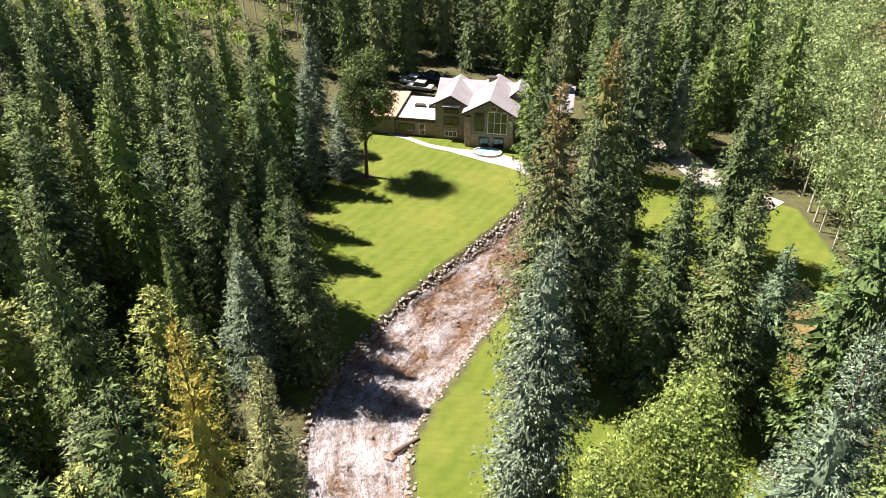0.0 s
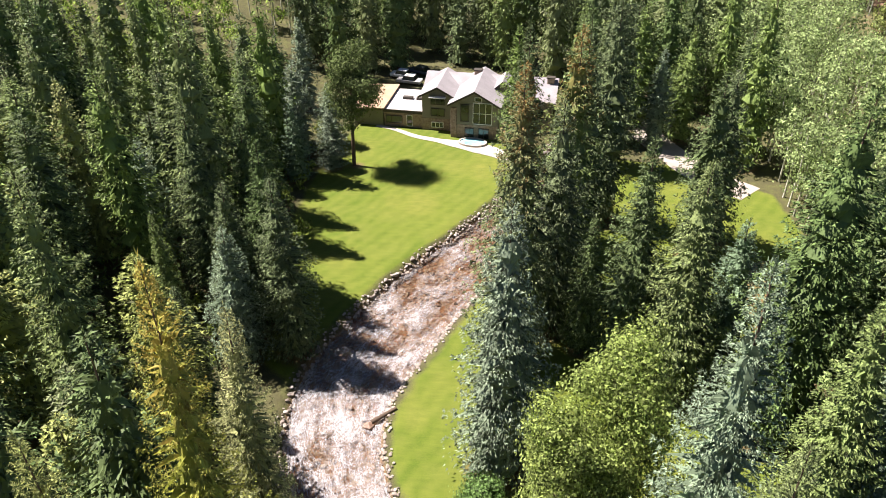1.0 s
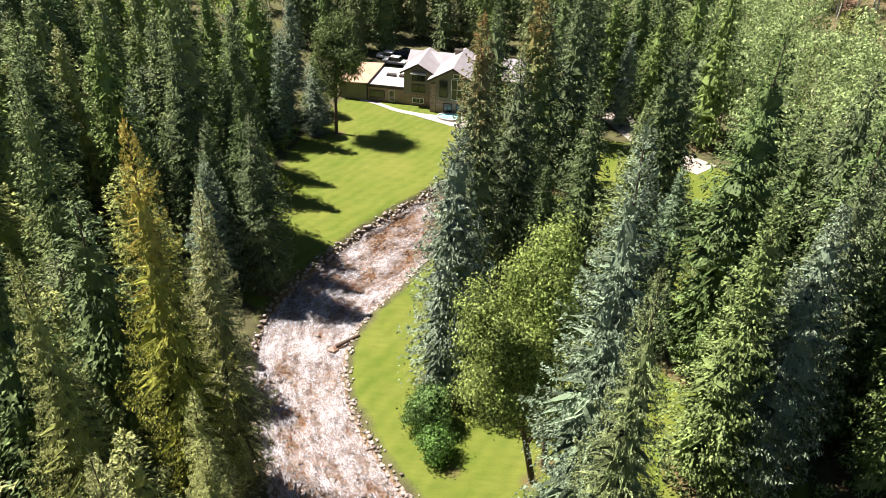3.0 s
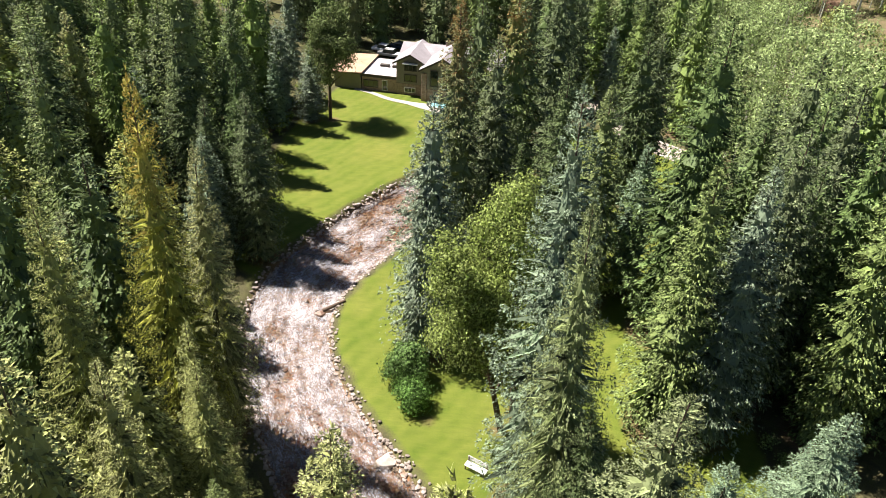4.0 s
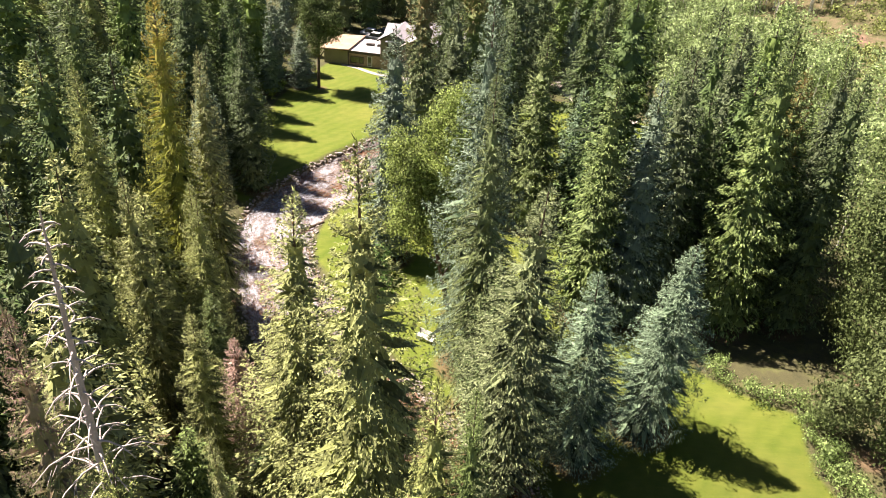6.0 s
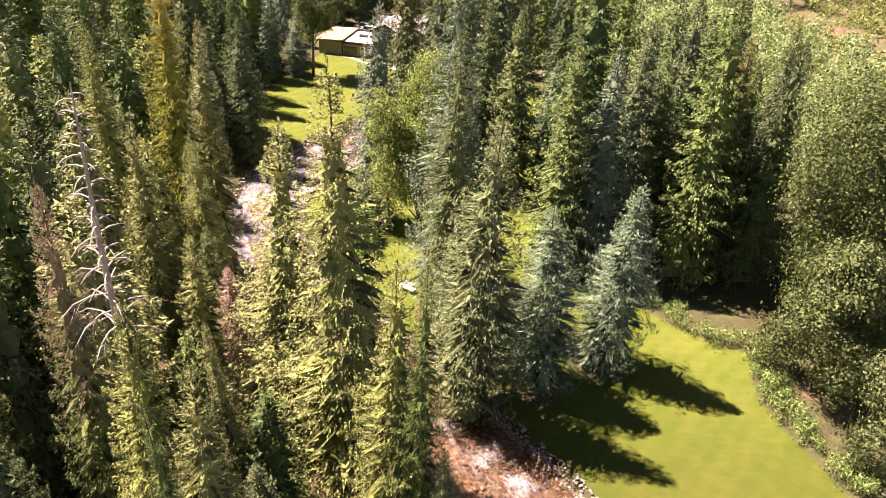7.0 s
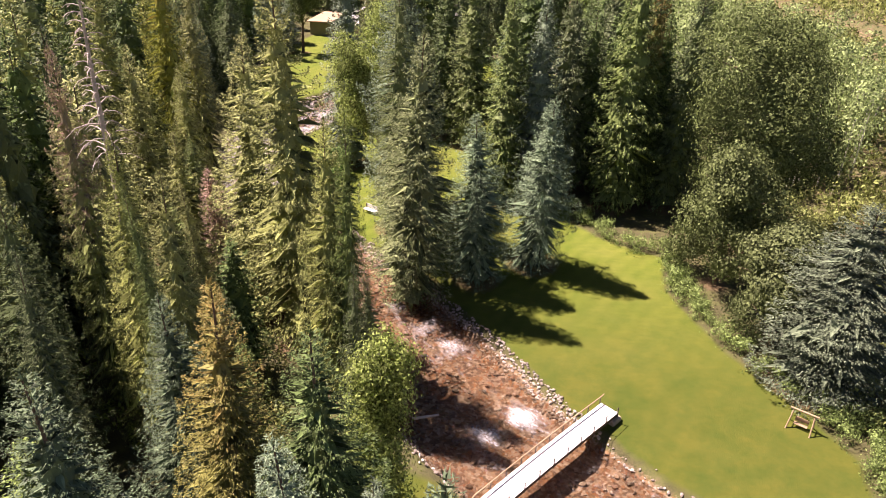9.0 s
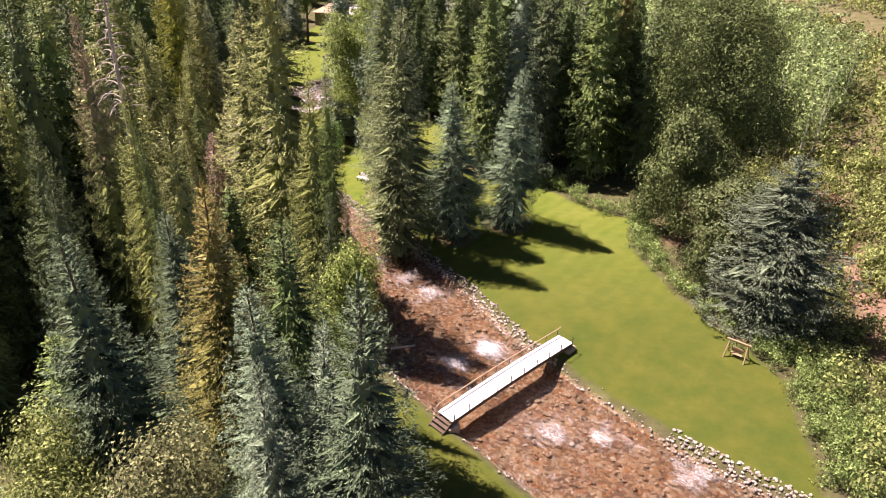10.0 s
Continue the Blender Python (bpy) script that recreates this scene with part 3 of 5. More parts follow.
def spruce_crown(seed, H=26.0, R=3.3, tufts_in_all=14000, start=0.06, gaps=0.1, size=0.26, power=0.85, knee=1.0, droop=0.35, tier=0.62, around=8.5, wide=0.4, lumps=0.2, core=0.5, slim=1.0):
    """Uneven whorls of drooping, fan-shaped boughs set with hanging needle tufts; longer below, upswept at the tip."""
    r = np.random.RandomState(seed)
    zs, az = [], []
    z = start * H
    while z < H * 0.975:
        v = (z / H - start) / (1 - start)
        k = max(4, int(round(around - (around - 4.5) * v + r.uniform(-0.9, 0.9))))
        a0 = r.uniform(0, 6.28)
        for i in range(k):
            if r.rand() > gaps:
                zs.append(z + r.uniform(-0.3, 0.3) * tier)
                az.append(a0 + (i + r.uniform(-0.4, 0.4)) * 6.283 / k)
        z += tier * (1 - 0.5 * v) * r.uniform(0.7, 1.3)
    zs, az = np.array(zs), np.array(az)
    n = len(zs)
    v = np.clip((zs / H - start) / (1 - start), 0, 1)
    ph = r.uniform(0, 6.28, 4)
    lobes = 1 + lumps * (np.sin(az + zs * 0.35 + ph[0]) * 0.5 + np.sin(az * 2 - zs * 0.8 + ph[1]) * 0.5 + np.sin(az * 3 + zs * 1.7 + ph[2]) * 0.4)
    L = R * np.clip((1 - v) / knee, 0, 1) ** power * (1 - 0.12 * v) * r.uniform(0.8, 1.08, n) * lobes * (0.7 + 0.3 * np.clip(v / 0.12, 0, 1)) + 0.14 + 0.2 * (1 - v)
    lift = np.where(v > 0.82, 0.4, 0.10 - droop * (1 - v)) + r.uniform(-0.14, 0.14, n)
    out = np.stack([np.cos(az), np.sin(az), np.zeros(n)], 1)
    sd = np.stack([out[:, 1], -out[:, 0], np.zeros(n)], 1)
    up = np.array([0, 0, 1.0])

    def on(i, f, s):
        """A place on bough i, f along it, s across it (-1 to 1)."""
        Li = L[i]
        d = unit(out[i] + up * lift[i][:, None])
        width = wide * Li * np.interp(f, [0, 0.25, 0.6, 0.85, 1.0], [0.25, 0.75, 1.0, 0.75, 0.12]) + 0.06
        z = zs[i] - 0.14 * Li * np.sin(f * 2.6) + 0.16 * Li * f * f - (0.30 * np.abs(s) + 0.25 * s * s) * width
        return d * (Li * f)[:, None] + up * z[:, None] + sd[i] * (s * width)[:, None]
    # a ragged core, added for the dense inner twigs to block light through the crown, and one slim strip of twig to a
    # bough
    rings, sides = max(10, int(H * (1 - start) / (tier * 1.3))), 9
    q = np.linspace(0, 0.86, rings)
    reach = R * np.clip((1 - q) / knee, 0, 1) ** power * (1 - 0.12 * q) * core
    ang = np.arange(sides) * math.tau / sides
    rad = (reach * np.where(np.arange(rings) % 2, 0.72, 1.1))[:, None] * r.uniform(0.6, 1.25, (rings, sides)) + 0.04
    cz = (start + (1 - start) * q)[:, None] * H - 0.25 * rad
    cv = np.stack([np.cos(ang) * rad, np.sin(ang) * rad, cz], -1).reshape(-1, 3)
    g = np.arange(rings * sides).reshape(rings, sides)
    g2 = np.roll(g, -1, 1)
    cf = np.concatenate([np.stack([g[:-1], g2[:-1], g2[1:]], -1).reshape(-1, 3), np.stack([g[:-1], g2[1:], g[1:]], -1).reshape(-1, 3)])
    I = np.arange(n)
    s0 = r.uniform(-0.25, 0.25, n)
    a, b = on(I, np.full(n, 0.1), 0 * s0), on(I, r.uniform(0.7, 0.85, n), s0)
    body = b - a
    ln = np.linalg.norm(body, axis=1)
    bv, bf = halved(sprays(a - [0, 0, 0.12], body / ln[:, None], unit(up + r.normal(size=(n, 3)) * 0.15), ln, L * r.uniform(0.06, 0.09, n) + 0.03, r, 0.06))
    # needle tufts on the boughs and hanging from them
    share = (L + 0.25) * np.interp(v, [0, 0.3, 0.5, 1], [0.45, 0.7, 1.0, 1.2])
    counts = np.maximum(7, (tufts_in_all * share / share.sum())).astype(int)
    i = np.repeat(np.arange(n), counts)
    m = len(i)
    f = 1 - 0.62 * r.uniform(0.0, 1.0, m) ** 1.6
    f[np.r_[0, np.cumsum(counts)[:-1]]] = 0.98
    s = r.uniform(-1.1, 1.1, m)
    drop = tier * 0.85 * r.uniform(0, 1, m) ** 1.7 * (0.4 + 0.6 * (1 - v[i]))
    p = on(i, f, s) - up * drop[:, None]
    d = unit(out[i] + up * lift[i][:, None])
    w = unit(d * r.uniform(0.35, 0.9, m)[:, None] + sd[i] * (s * r.uniform(0.2, 0.9, m))[:, None] + up * (r.uniform(-0.7, 0.3, m) - 0.5 * drop)[:, None] + r.normal(size=(m, 3)) * 0.22)
    ln = size * r.uniform(0.55, 1.35, m) * (0.7 + 0.3 * (1 - v[i]))
    sv, sf = tufts(p - w * (ln * 0.3)[:, None] + up * 0.05, w, unit(up + out[i] * 0.25 + r.normal(size=(m, 3)) * 0.55), ln, ln * slim * r.uniform(0.18, 0.32, m))
    k = 22
    tv, tf = tufts(np.array([[0, 0, H * 0.97]] * k) + r.normal(size=(k, 3)) * [0.04, 0.04, 0.32], unit(up * 0.9 + 0.5 * r.normal(size=(k, 3))), unit(r.normal(size=(k, 3))), np.full(k, 0.34), np.full(k, 0.05))
    return join([(cv, cf), (bv, bf), (sv, sf), (tv, tf)])


def spruce_trunk(seed, H=26.0, base=0.32):
    r = np.random.RandomState(seed)
    zs = np.linspace(-0.4, H * 0.97, 9)
    pts = [(0.05 * math.sin(z * 0.3 + seed), 0.05 * math.cos(z * 0.23), z) for z in zs]
    return tube(pts, [base * (1.25 if z < 0.2 else 1) * (1 - max(z, 0) / H * 0.93) for z in zs], 8)


def leafy_crown(seed, H, R, clumps, per, low=0.25, leaf=0.30, shape=0.5, spread=0.9, tilt=(0.0, 0.0)):
    """A broadleaf crown of many leaf clumps about limbs, uneven in outline, with gaps."""
    r = np.random.RandomState(seed)
    heads = []
    k = 7 if clumps > 60 else 4
    for i in range(k):
        q = (i + 0.5) / k
        reach = R * (0.62 - shape * 0.45 * q) * r.uniform(0.7, 1.15)
        a = i * 2.4 + seed
        heads.append((math.cos(a) * reach, math.sin(a) * reach, H * (low + (1 - low) * (0.16 + 0.72 * q)), R * r.uniform(0.42, 0.62) * (1 - 0.3 * shape * q), H * (1 - low) * r.uniform(0.15, 0.24)))
    heads.append((0, 0, H * (low + (1 - low) * 0.82), R * 0.45, H * (1 - low) * 0.18))
    c = []
    while len(c) < clumps:
        hx, hy, hz, hr, hh = heads[r.randint(len(heads))]
        p = r.uniform(-1, 1, 3)
        d = np.linalg.norm(p)
        if d > 1 or d < 0.3 + 0.35 * r.rand():
            continue
        c.append((hx + p[0] * hr, hy + p[1] * hr, max(hz + p[2] * hh, H * low * 0.9)))
    c = np.repeat(np.array(c), per, 0)
    p = c + r.normal(size=c.shape) * np.array([spread, spread, spread * 0.6]) * 0.5
    face = unit(p - c + 0.35 * spread * unit(c - [0, 0, H * 0.45]))
    w = r.normal(size=c.shape) + [0, 0, -0.3]
    w = unit(w - face * (0.85 * (w * face).sum(1))[:, None])
    up = unit(face + 0.35 * r.normal(size=c.shape))
    p = p + np.stack([tilt[0] * p[:, 2] / H, tilt[1] * p[:, 2] / H, 0 * p[:, 2]], 1)
    ln = leaf * r.uniform(0.6, 1.3, len(c))
    return tufts(p, w, up, ln, ln * r.uniform(0.3, 0.45, len(c)))


def leafy_trunk(seed, H, R, low, base=0.28, limbs=7, lean=0.4):
    r = np.random.RandomState(seed)
    zs = np.linspace(-0.4, H * 0.8, 7)
    bend = [(lean * math.sin(z / H * 2.0 + seed), lean * math.sin(z / H * 3.1), z) for z in zs]
    out = [tube(bend, [base * (1 - max(z, 0) / H * 0.9) for z in zs], 8)]
    for k in range(limbs):
        z = H * (low * 0.8 + (0.75 - low * 0.8) * k / limbs)
        a = k * 2.4 + r.uniform(-0.4, 0.4)
        p0 = Vector((np.interp(z, zs, [b[0] for b in bend]), np.interp(z, zs, [b[1] for b in bend]), z))
        reach = R * r.uniform(0.55, 0.85)
        pts = [p0 + Vector((math.cos(a) * reach * t, math.sin(a) * reach * t, H * 0.16 * t * (1.3 - 0.5 * t))) for t in (0, 0.35, 0.7, 1.0)]
        out.append(tube(pts, [base * 0.42, base * 0.3, base * 0.18, base * 0.06], 6))
    return join(out)


def pool_of(seeds, **kw):
    base = kw.pop("base", 0.32)
    return [(mesh_of("spruce_crown", *spruce_crown(s, **{a: (b[k % len(b)] if isinstance(b, tuple) else b) for a, b in kw.items()})), mesh_of("spruce_trunk", *spruce_trunk(s, base=base), [BARK], True))
            for k, s in enumerate(seeds)]


SPRUCES = pool_of(range(100, 106), R=4.2, tufts_in_all=12500, gaps=(0.08, 0.16), size=0.32, knee=(0.55, 0.72, 0.62), droop=(0.35, 0.55), tier=0.62, lumps=0.2)
CLOSE = pool_of(range(350, 356), R=4.2, tufts_in_all=26000, gaps=(0.08, 0.16), slim=0.85, core=0.36, size=0.205, knee=(0.52, 0.68, 0.6), droop=(0.35, 0.5), tier=0.56, around=9.5, lumps=0.22)
NEAREST = pool_of(range(380, 384), R=5.6, tufts_in_all=38000, gaps=(0.04, 0.08), slim=0.72, size=0.18, knee=(0.9, 1.0), droop=(0.3, 0.42), tier=0.46, around=13.0, wide=0.3, lumps=0.12, core=0.36)
SLIMS = pool_of(range(300, 305), R=3.0, tufts_in_all=9500, gaps=(0.12, 0.22), size=0.29, core=0.36, start=0.08, knee=(0.36, 0.5), droop=0.7, base=0.26, tier=0.55, around=7.0, wide=0.44, lumps=0.26)
FARTHER = pool_of(range(150, 155), R=4.0, tufts_in_all=5500, gaps=0.12, size=0.44, knee=(0.6, 0.45, 0.52), droop=0.45, tier=0.75, around=7.5, lumps=0.22)
MIDS = pool_of(range(200, 206), R=3.8, tufts_in_all=2500, gaps=0.12, size=0.58, knee=(0.6, 0.45, 0.52), droop=0.5, tier=0.95, around=6.5, wide=0.46, lumps=0.22)
THIN = pool_of(range(250, 256), R=3.2, tufts_in_all=4300, gaps=0.16, size=0.42, start=0.07, knee=(0.36, 0.5), droop=0.7, base=0.26, tier=0.7, around=6.5, wide=0.46, lumps=0.28)
BROAD = pool_of(range(390, 391), R=6.0, tufts_in_all=40000, gaps=0.06, size=0.24, core=0.45, start=0.02, knee=0.62, power=0.7, droop=0.3, tier=0.7, around=15.0, wide=0.26, lumps=0.3)
REACH = ((SPRUCES, 4.2), (CLOSE, 4.2), (NEAREST, 5.6), (SLIMS, 3.0), (FARTHER, 4.0), (MIDS, 3.8), (THIN, 3.2), (BROAD, 6.0))

WORDS = {"green": (GREEN, "green"), "deep": (DEEP, "dark green"), "blue": (BLUE, "silvery blue-green"), "yellow": (YELLOW, "yellowish-green"), "coned": (CONED, "green, brown-coned"),
         "slate": (SLATE, "dense grey-green"), "gold": (GOLD, "golden-tipped"), "rust": (RUST, "rusty brown-green"), "dead": (DEAD, "dead, pinkish-brown"), "dying": (DYING, "green, brown-topped")}
TREES = 0


def spruce(x, y, top, r, colour, pool=None, where="in the valley woods", group="spruces", lean=(0.0, 0.0)):
    """A spruce with its tip over x, y at that height, that crown radius, and its top that many metres out of plumb."""
    global TREES
    pool = pool or SPRUCES
    crown, trunk = pool[TREES % len(pool)]
    TREES += 1
    mat, word = WORDS[colour]
    r *= 1.22 if pool in (NEAREST, BROAD) else 1.06
    x, y = x - lean[0], y - lean[1]
    z = h(x, y)
    tree = tagged(new("spruce_tree"), f"tall {word} spruce {where}", "tree", group)
    k = (top - z) / 26.0
    s = r / next(reach for trees, reach in REACH if trees is pool)
    shear = Matrix.Identity(4)
    shear[0][2], shear[1][2] = lean[0] / (top - z), lean[1] / (top - z)
    tree.matrix_basis = Matrix.Translation((x, y, z)) @ shear @ Matrix.Rotation(TREES * 2.4, 4, 'Z') @ Matrix.Diagonal((s, s, k, 1))
    part("trunk", trunk, tree)
    part("crown", crown, tree, mat)
    LITTER.append((x, y, r * 0.8))
    return tree


# known trees: x, y, height of the tip, crown radius, colour, slim (1), full (0) or broad (2)
NEAR = [
    (-10.8, 16.1, 31.7, 2.7, "gold", 1), (-10.1, 21.8, 25.4, 2.8, "yellow", 1), (-15.1, 11.4, 26.8, 2.6, "yellow", 1),
    (4.8, 32.3, 25.6, 3.4, "blue", 0), (13.1, 15.6, 33, 3.9, "blue", 0), (13.7, 10.4, 28.8, 2.7, "green", 0), (27.2, 37.9, 31.1, 4.4, "deep", 0),
    (24, 24.7, 24.6, 3.8, "green", 0), (27.9, 24.4, 24.8, 3.4, "blue", 0), (31, 29, 26.1, 3.6, "deep", 0), (36.3, 33.9, 27.7, 3.7, "deep", 0),
    (37.8, 25.6, 29.4, 4, "green", 0), (40.3, 27.6, 25.4, 3.4, "coned", 0), (41.8, 29.4, 22.4, 3.2, "deep", 0), (19.1, 42.1, 23.7, 3.6, "green", 0),
    (24.4, 45, 17.1, 2.7, "blue", 0), (15.9, 45.7, 23.9, 3.5, "deep", 0), (26.6, 64.8, 22.2, 3.2, "deep", 0), (29.3, 68, 21.6, 3.2, "deep", 0),
    (12.1, 47.9, 15.1, 2.4, "deep", 0), (12.8, 64.9, 26.8, 3.6, "deep", 0), (11.5, 58.8, 28.5, 3.4, "coned", 0), (7.2, 70.5, 25.2, 3, "deep", 0),
    (5.5, 46.4, 29.3, 3.8, "coned", 0), (9.2, 51.2, 24.6, 3.3, "deep", 0), (16.9, 72.5, 27.3, 3.4, "deep", 0), (6.9, 90.7, 19.1, 2.6, "green", 0),
    (32, 96.6, 17.6, 2.8, "green", 0), (27.4, 94.5, 14.9, 2.4, "blue", 0), (19.5, 88, 27, 3.2, "deep", 0), (21.8, 4, 17.6, 3.2, "blue", 0),
    (27.2, 7.6, 18.4, 3.6, "blue", 0), (17, -0.9, 25.3, 4.1, "green", 0), (15.4, 9, 16.8, 2.6, "deep", 0), (3.8, -1.6, 25.3, 4.2, "yellow", 1),
    (10.9, -9.4, 31, 4.3, "yellow", 1), (12.3, -12.4, 22.7, 2.3, "yellow", 1), (14, -13.6, 23.6, 1.8, "green", 1), (4.3, -2.3, 14.6, 2.6, "yellow", 1),
    (15.8, -23.3, 18.5, 1.3, "deep", 1), (15.1, -14.6, 12.6, 1.6, "green", 1), (20.5, -40.6, 21.2, 3.2, "blue", 0), (17.1, -35.3, 22.9, 4.5, "deep", 0),
    (12.8, -33.8, 23.7, 4.2, "rust", 0), (7.5, -28.3, 19.3, 3.5, "slate", 0), (15.6, -40, 22.3, 4.2, "blue", 0), (22.1, -44.3, 25.5, 4.6, "slate", 0),
    (17.9, -45.3, 22, 3, "blue", 0), (5.3, -20.8, 22.4, 2.2, "yellow", 1), (2, -18.9, 24, 2.6, "yellow", 1), (8.3, -40.3, 24.1, 4.6, "slate", 0),
    (1.5, -24.2, 21.9, 1.7, "green", 1), (0.5, -10.4, 17.1, 1.3, "yellow", 1), (-2.7, -16.6, 27.6, 2.2, "dying", 1), (51.2, -6.5, 16.4, 4.9, "slate", 2),
    (-26.2, 46.5, 15.2, 1.8, "green", 0), (-32.1, 59.4, 16.6, 2.2, "blue", 0), (-19, 45.4, 15.1, 2.6, "blue", 0), (-25.7, 31.2, 27.9, 2.8, "green", 1),
    (-35.9, 48.6, 23.8, 2.8, "deep", 1), (-26.3, 105.9, 15.4, 2.6, "blue", 0), (-20, 93.5, 9.6, 2.2, "blue", 0), (-18.6, 85.9, 8.6, 2.2, "blue", 0),
    (-21.9, 81.4, 11.6, 2.2, "blue", 0), (-23.6, 88.5, 14.7, 2.4, "blue", 0), (-21.2, 57.6, 19.5, 2.8, "deep", 0), (-24.6, 54.1, 22.9, 3, "deep", 0),
    (-23.1, 66.8, 21, 2.8, "deep", 0), (-25, 73.2, 22, 2.8, "deep", 0), (-20.2, 49.3, 17.5, 2.6, "deep", 0), (-20.6, 37.2, 14.3, 2.4, "deep", 0),
    (-24.9, 57.3, 30.6, 3.6, "green", 0), (-1.7, 1.7, 12.1, 1.9, "dead", 1), (-6, 8.5, 19.2, 2.2, "yellow", 1), (-9.3, 4.4, 22.2, 2.4, "yellow", 1),
    (-4.2, 4.6, 13.7, 1.8, "green", 1), (-8.3, 12.4, 18.1, 2.2, "yellow", 1), (-2.5, -2.6, 17.2, 2.2, "yellow", 1), (-2.8, -23.5, 22, 2.3, "deep", 0),
    (-7.5, -18.5, 24, 2.6, "yellow", 0), (-10.5, -24, 25, 2.8, "green", 0), (0.8, -27.9, 20.9, 2.2, "deep", 0), (-13, -14, 25, 2.8, "yellow", 0),
    (-6.5, -29, 21, 2.4, "deep", 0), (-15.1, 46.1, 19.4, 2.8, "deep", 0), (-17, 51.2, 20.4, 2.8, "deep", 0),
    (44.1, 25.3, 26.2, 3.1, "deep", 0), (46.5, 33.5, 25.4, 3.1, "deep", 0), (41.8, 36.9, 27.4, 3.2, "deep", 0), (48.8, 39.6, 24.5, 3, "green", 0),
]


# trees well out of plumb, by their place: how far the tip hangs over
LEANING = {(10.9, -9.4): (2.0, -3.2), (17, -0.9): (0.8, -4.0), (27.2, 7.6): (-0.9, -2.2), (21.8, 4): (-0.6, -1.8), (7.5, -28.3): (-1.0, 0.0), (15.6, -40.0): (-3.0, 0.0), (22.1, -44.3): (-1.2, 0.0), (17.9, -45.3): (-2.2, 0.0), (8.3, -40.3): (-2.4, 0.0), (1.5, -24.2): (-5.0, 0.0), (0.5, -10.4): (-2.4, 0.0)}


def build_spruces():
    rng0 = np.random.RandomState(31)
    for x, y, top, r, colour, slim in NEAR:
        spruce(x, y, top, r, colour, BROAD if slim == 2 else NEAREST if y < -24 else FARTHER if y > 56 else CLOSE if y < 22 and x > -20 else SLIMS if slim else SPRUCES, "by the stream" if y < 60 else "by the lawn", "spruces of the valley", LEANING.get((x, y), (rng0.uniform(-0.7, 0.5), rng0.uniform(-0.5, 0.5))))
    rng = np.random.RandomState(77)
    taken = [(a[0], a[1]) for a in NEAR]

    def fill(count, test, tops, radii, colours, pool, gap, where):
        made = tries = 0
        while made < count and tries < count * 60:
            tries += 1
            x, y = test(rng)
            if x is None or any((x - a) ** 2 + (y - b) ** 2 < gap * gap for a, b in taken):
                continue
            taken.append((x, y))
            made += 1
            spruce(x, y, h(x, y) + rng.uniform(*tops), rng.uniform(*radii), colours[rng.randint(len(colours))], pool, where)

    def left_near(g):
        y = g.uniform(-30, 60)
        x = g.uniform(-52, -19.5) if y > 22 else g.uniform(-36, -13 + (22 - y) * 0.26)
        return (x, y) if x < -21 or y < 34 else (None, None)

    def left_foot(g):
        x, y = g.uniform(-30, 14), g.uniform(-52, 6)
        edge, side = to_stream(np.array([x]), np.array([y]))
        return (x, y) if edge[0] > 2.5 and inside(np.array([x]), np.array([y]), LAWN_FOOT)[0] < -1 and x < 12 - 0.55 * (y + 20) * (y > -20) and not (-9 < x < 4 and -26 < y < -12) else (None, None)

    def added_left_shade(g):
        return g.uniform(-26, -9), g.uniform(-25, -4)

    def left_mid(g):
        return g.uniform(-70, -24), g.uniform(58, 94)

    def behind(g):
        x, y = g.uniform(-32, 48), g.uniform(119, 150)
        if -16 < x < 14 and y < 126:
            return None, None
        return x, y

    def right_near(g):
        return g.uniform(34, 43), g.uniform(30, 50)

    def mid_right(g):
        x, y = g.uniform(8, 40), g.uniform(88, 128)
        return (x, y) if not (x < 17 and y < 124) and not (24 < x < 36 and y < 100) else (None, None)
    fill(52, left_near, (17, 28), (2.5, 3.4), ["green", "yellow", "deep", "green", "yellow"], THIN, 3.8, "in dense forest on the slope")
    # added spruces, mostly out of view, set here to shade the clearing beside them
    fill(30, added_left_shade, (22, 30), (2.4, 3.2), ["deep", "green", "deep"], THIN, 3.2, "in dense forest on the slope")
    fill(24, left_foot, (5, 15), (1.3, 2.4), ["green", "deep", "deep", "blue", "green"], THIN, 2.7, "in the thicket beside the stream")
    fill(70, left_mid, (15, 25), (2.4, 3.2), ["green", "deep", "deep", "green"], MIDS, 4.2, "in dense forest on the slope")
    fill(48, behind, (20, 30), (2.6, 3.4), ["deep", "green", "deep"], MIDS, 4.6, "in the dark woods behind the house")
    fill(14, right_near, (19, 28), (2.6, 3.3), ["deep", "green", "deep"], THIN, 3.2, "in the woods beside the lawn")
    fill(16, mid_right, (18, 27), (2.6, 3.4), ["deep", "green"], MIDS, 4.6, "in the woods beside the drive")


def broadleaf(name, label, x, y, H, R, seed, mat, bark, clumps, per, low, leaf, shape=0.5, spread=0.9, base=0.28, limbs=7, category="tree", turn=0.0, tilt=(0.0, 0.0)):
    t = tagged(new(name), label, category)
    t.matrix_basis = pose(x, y, h(x, y), 0, 0, turn)
    tv, tf = leafy_trunk(seed, H, R, low, base, limbs)
    tv = tv + np.stack([tilt[0] * tv[:, 2] / H, tilt[1] * tv[:, 2] / H, 0 * tv[:, 2]], 1)
    tr = mesh_of("trunk", tv, tf, [bark], True)
    part("trunk", tr, t)
    part("crown", mesh_of("leaf_crown", *leafy_crown(seed, H, R, clumps, per, low, leaf, shape, spread, tilt)), t, mat)
    LITTER.append((x, y, R * 0.35))
    return t


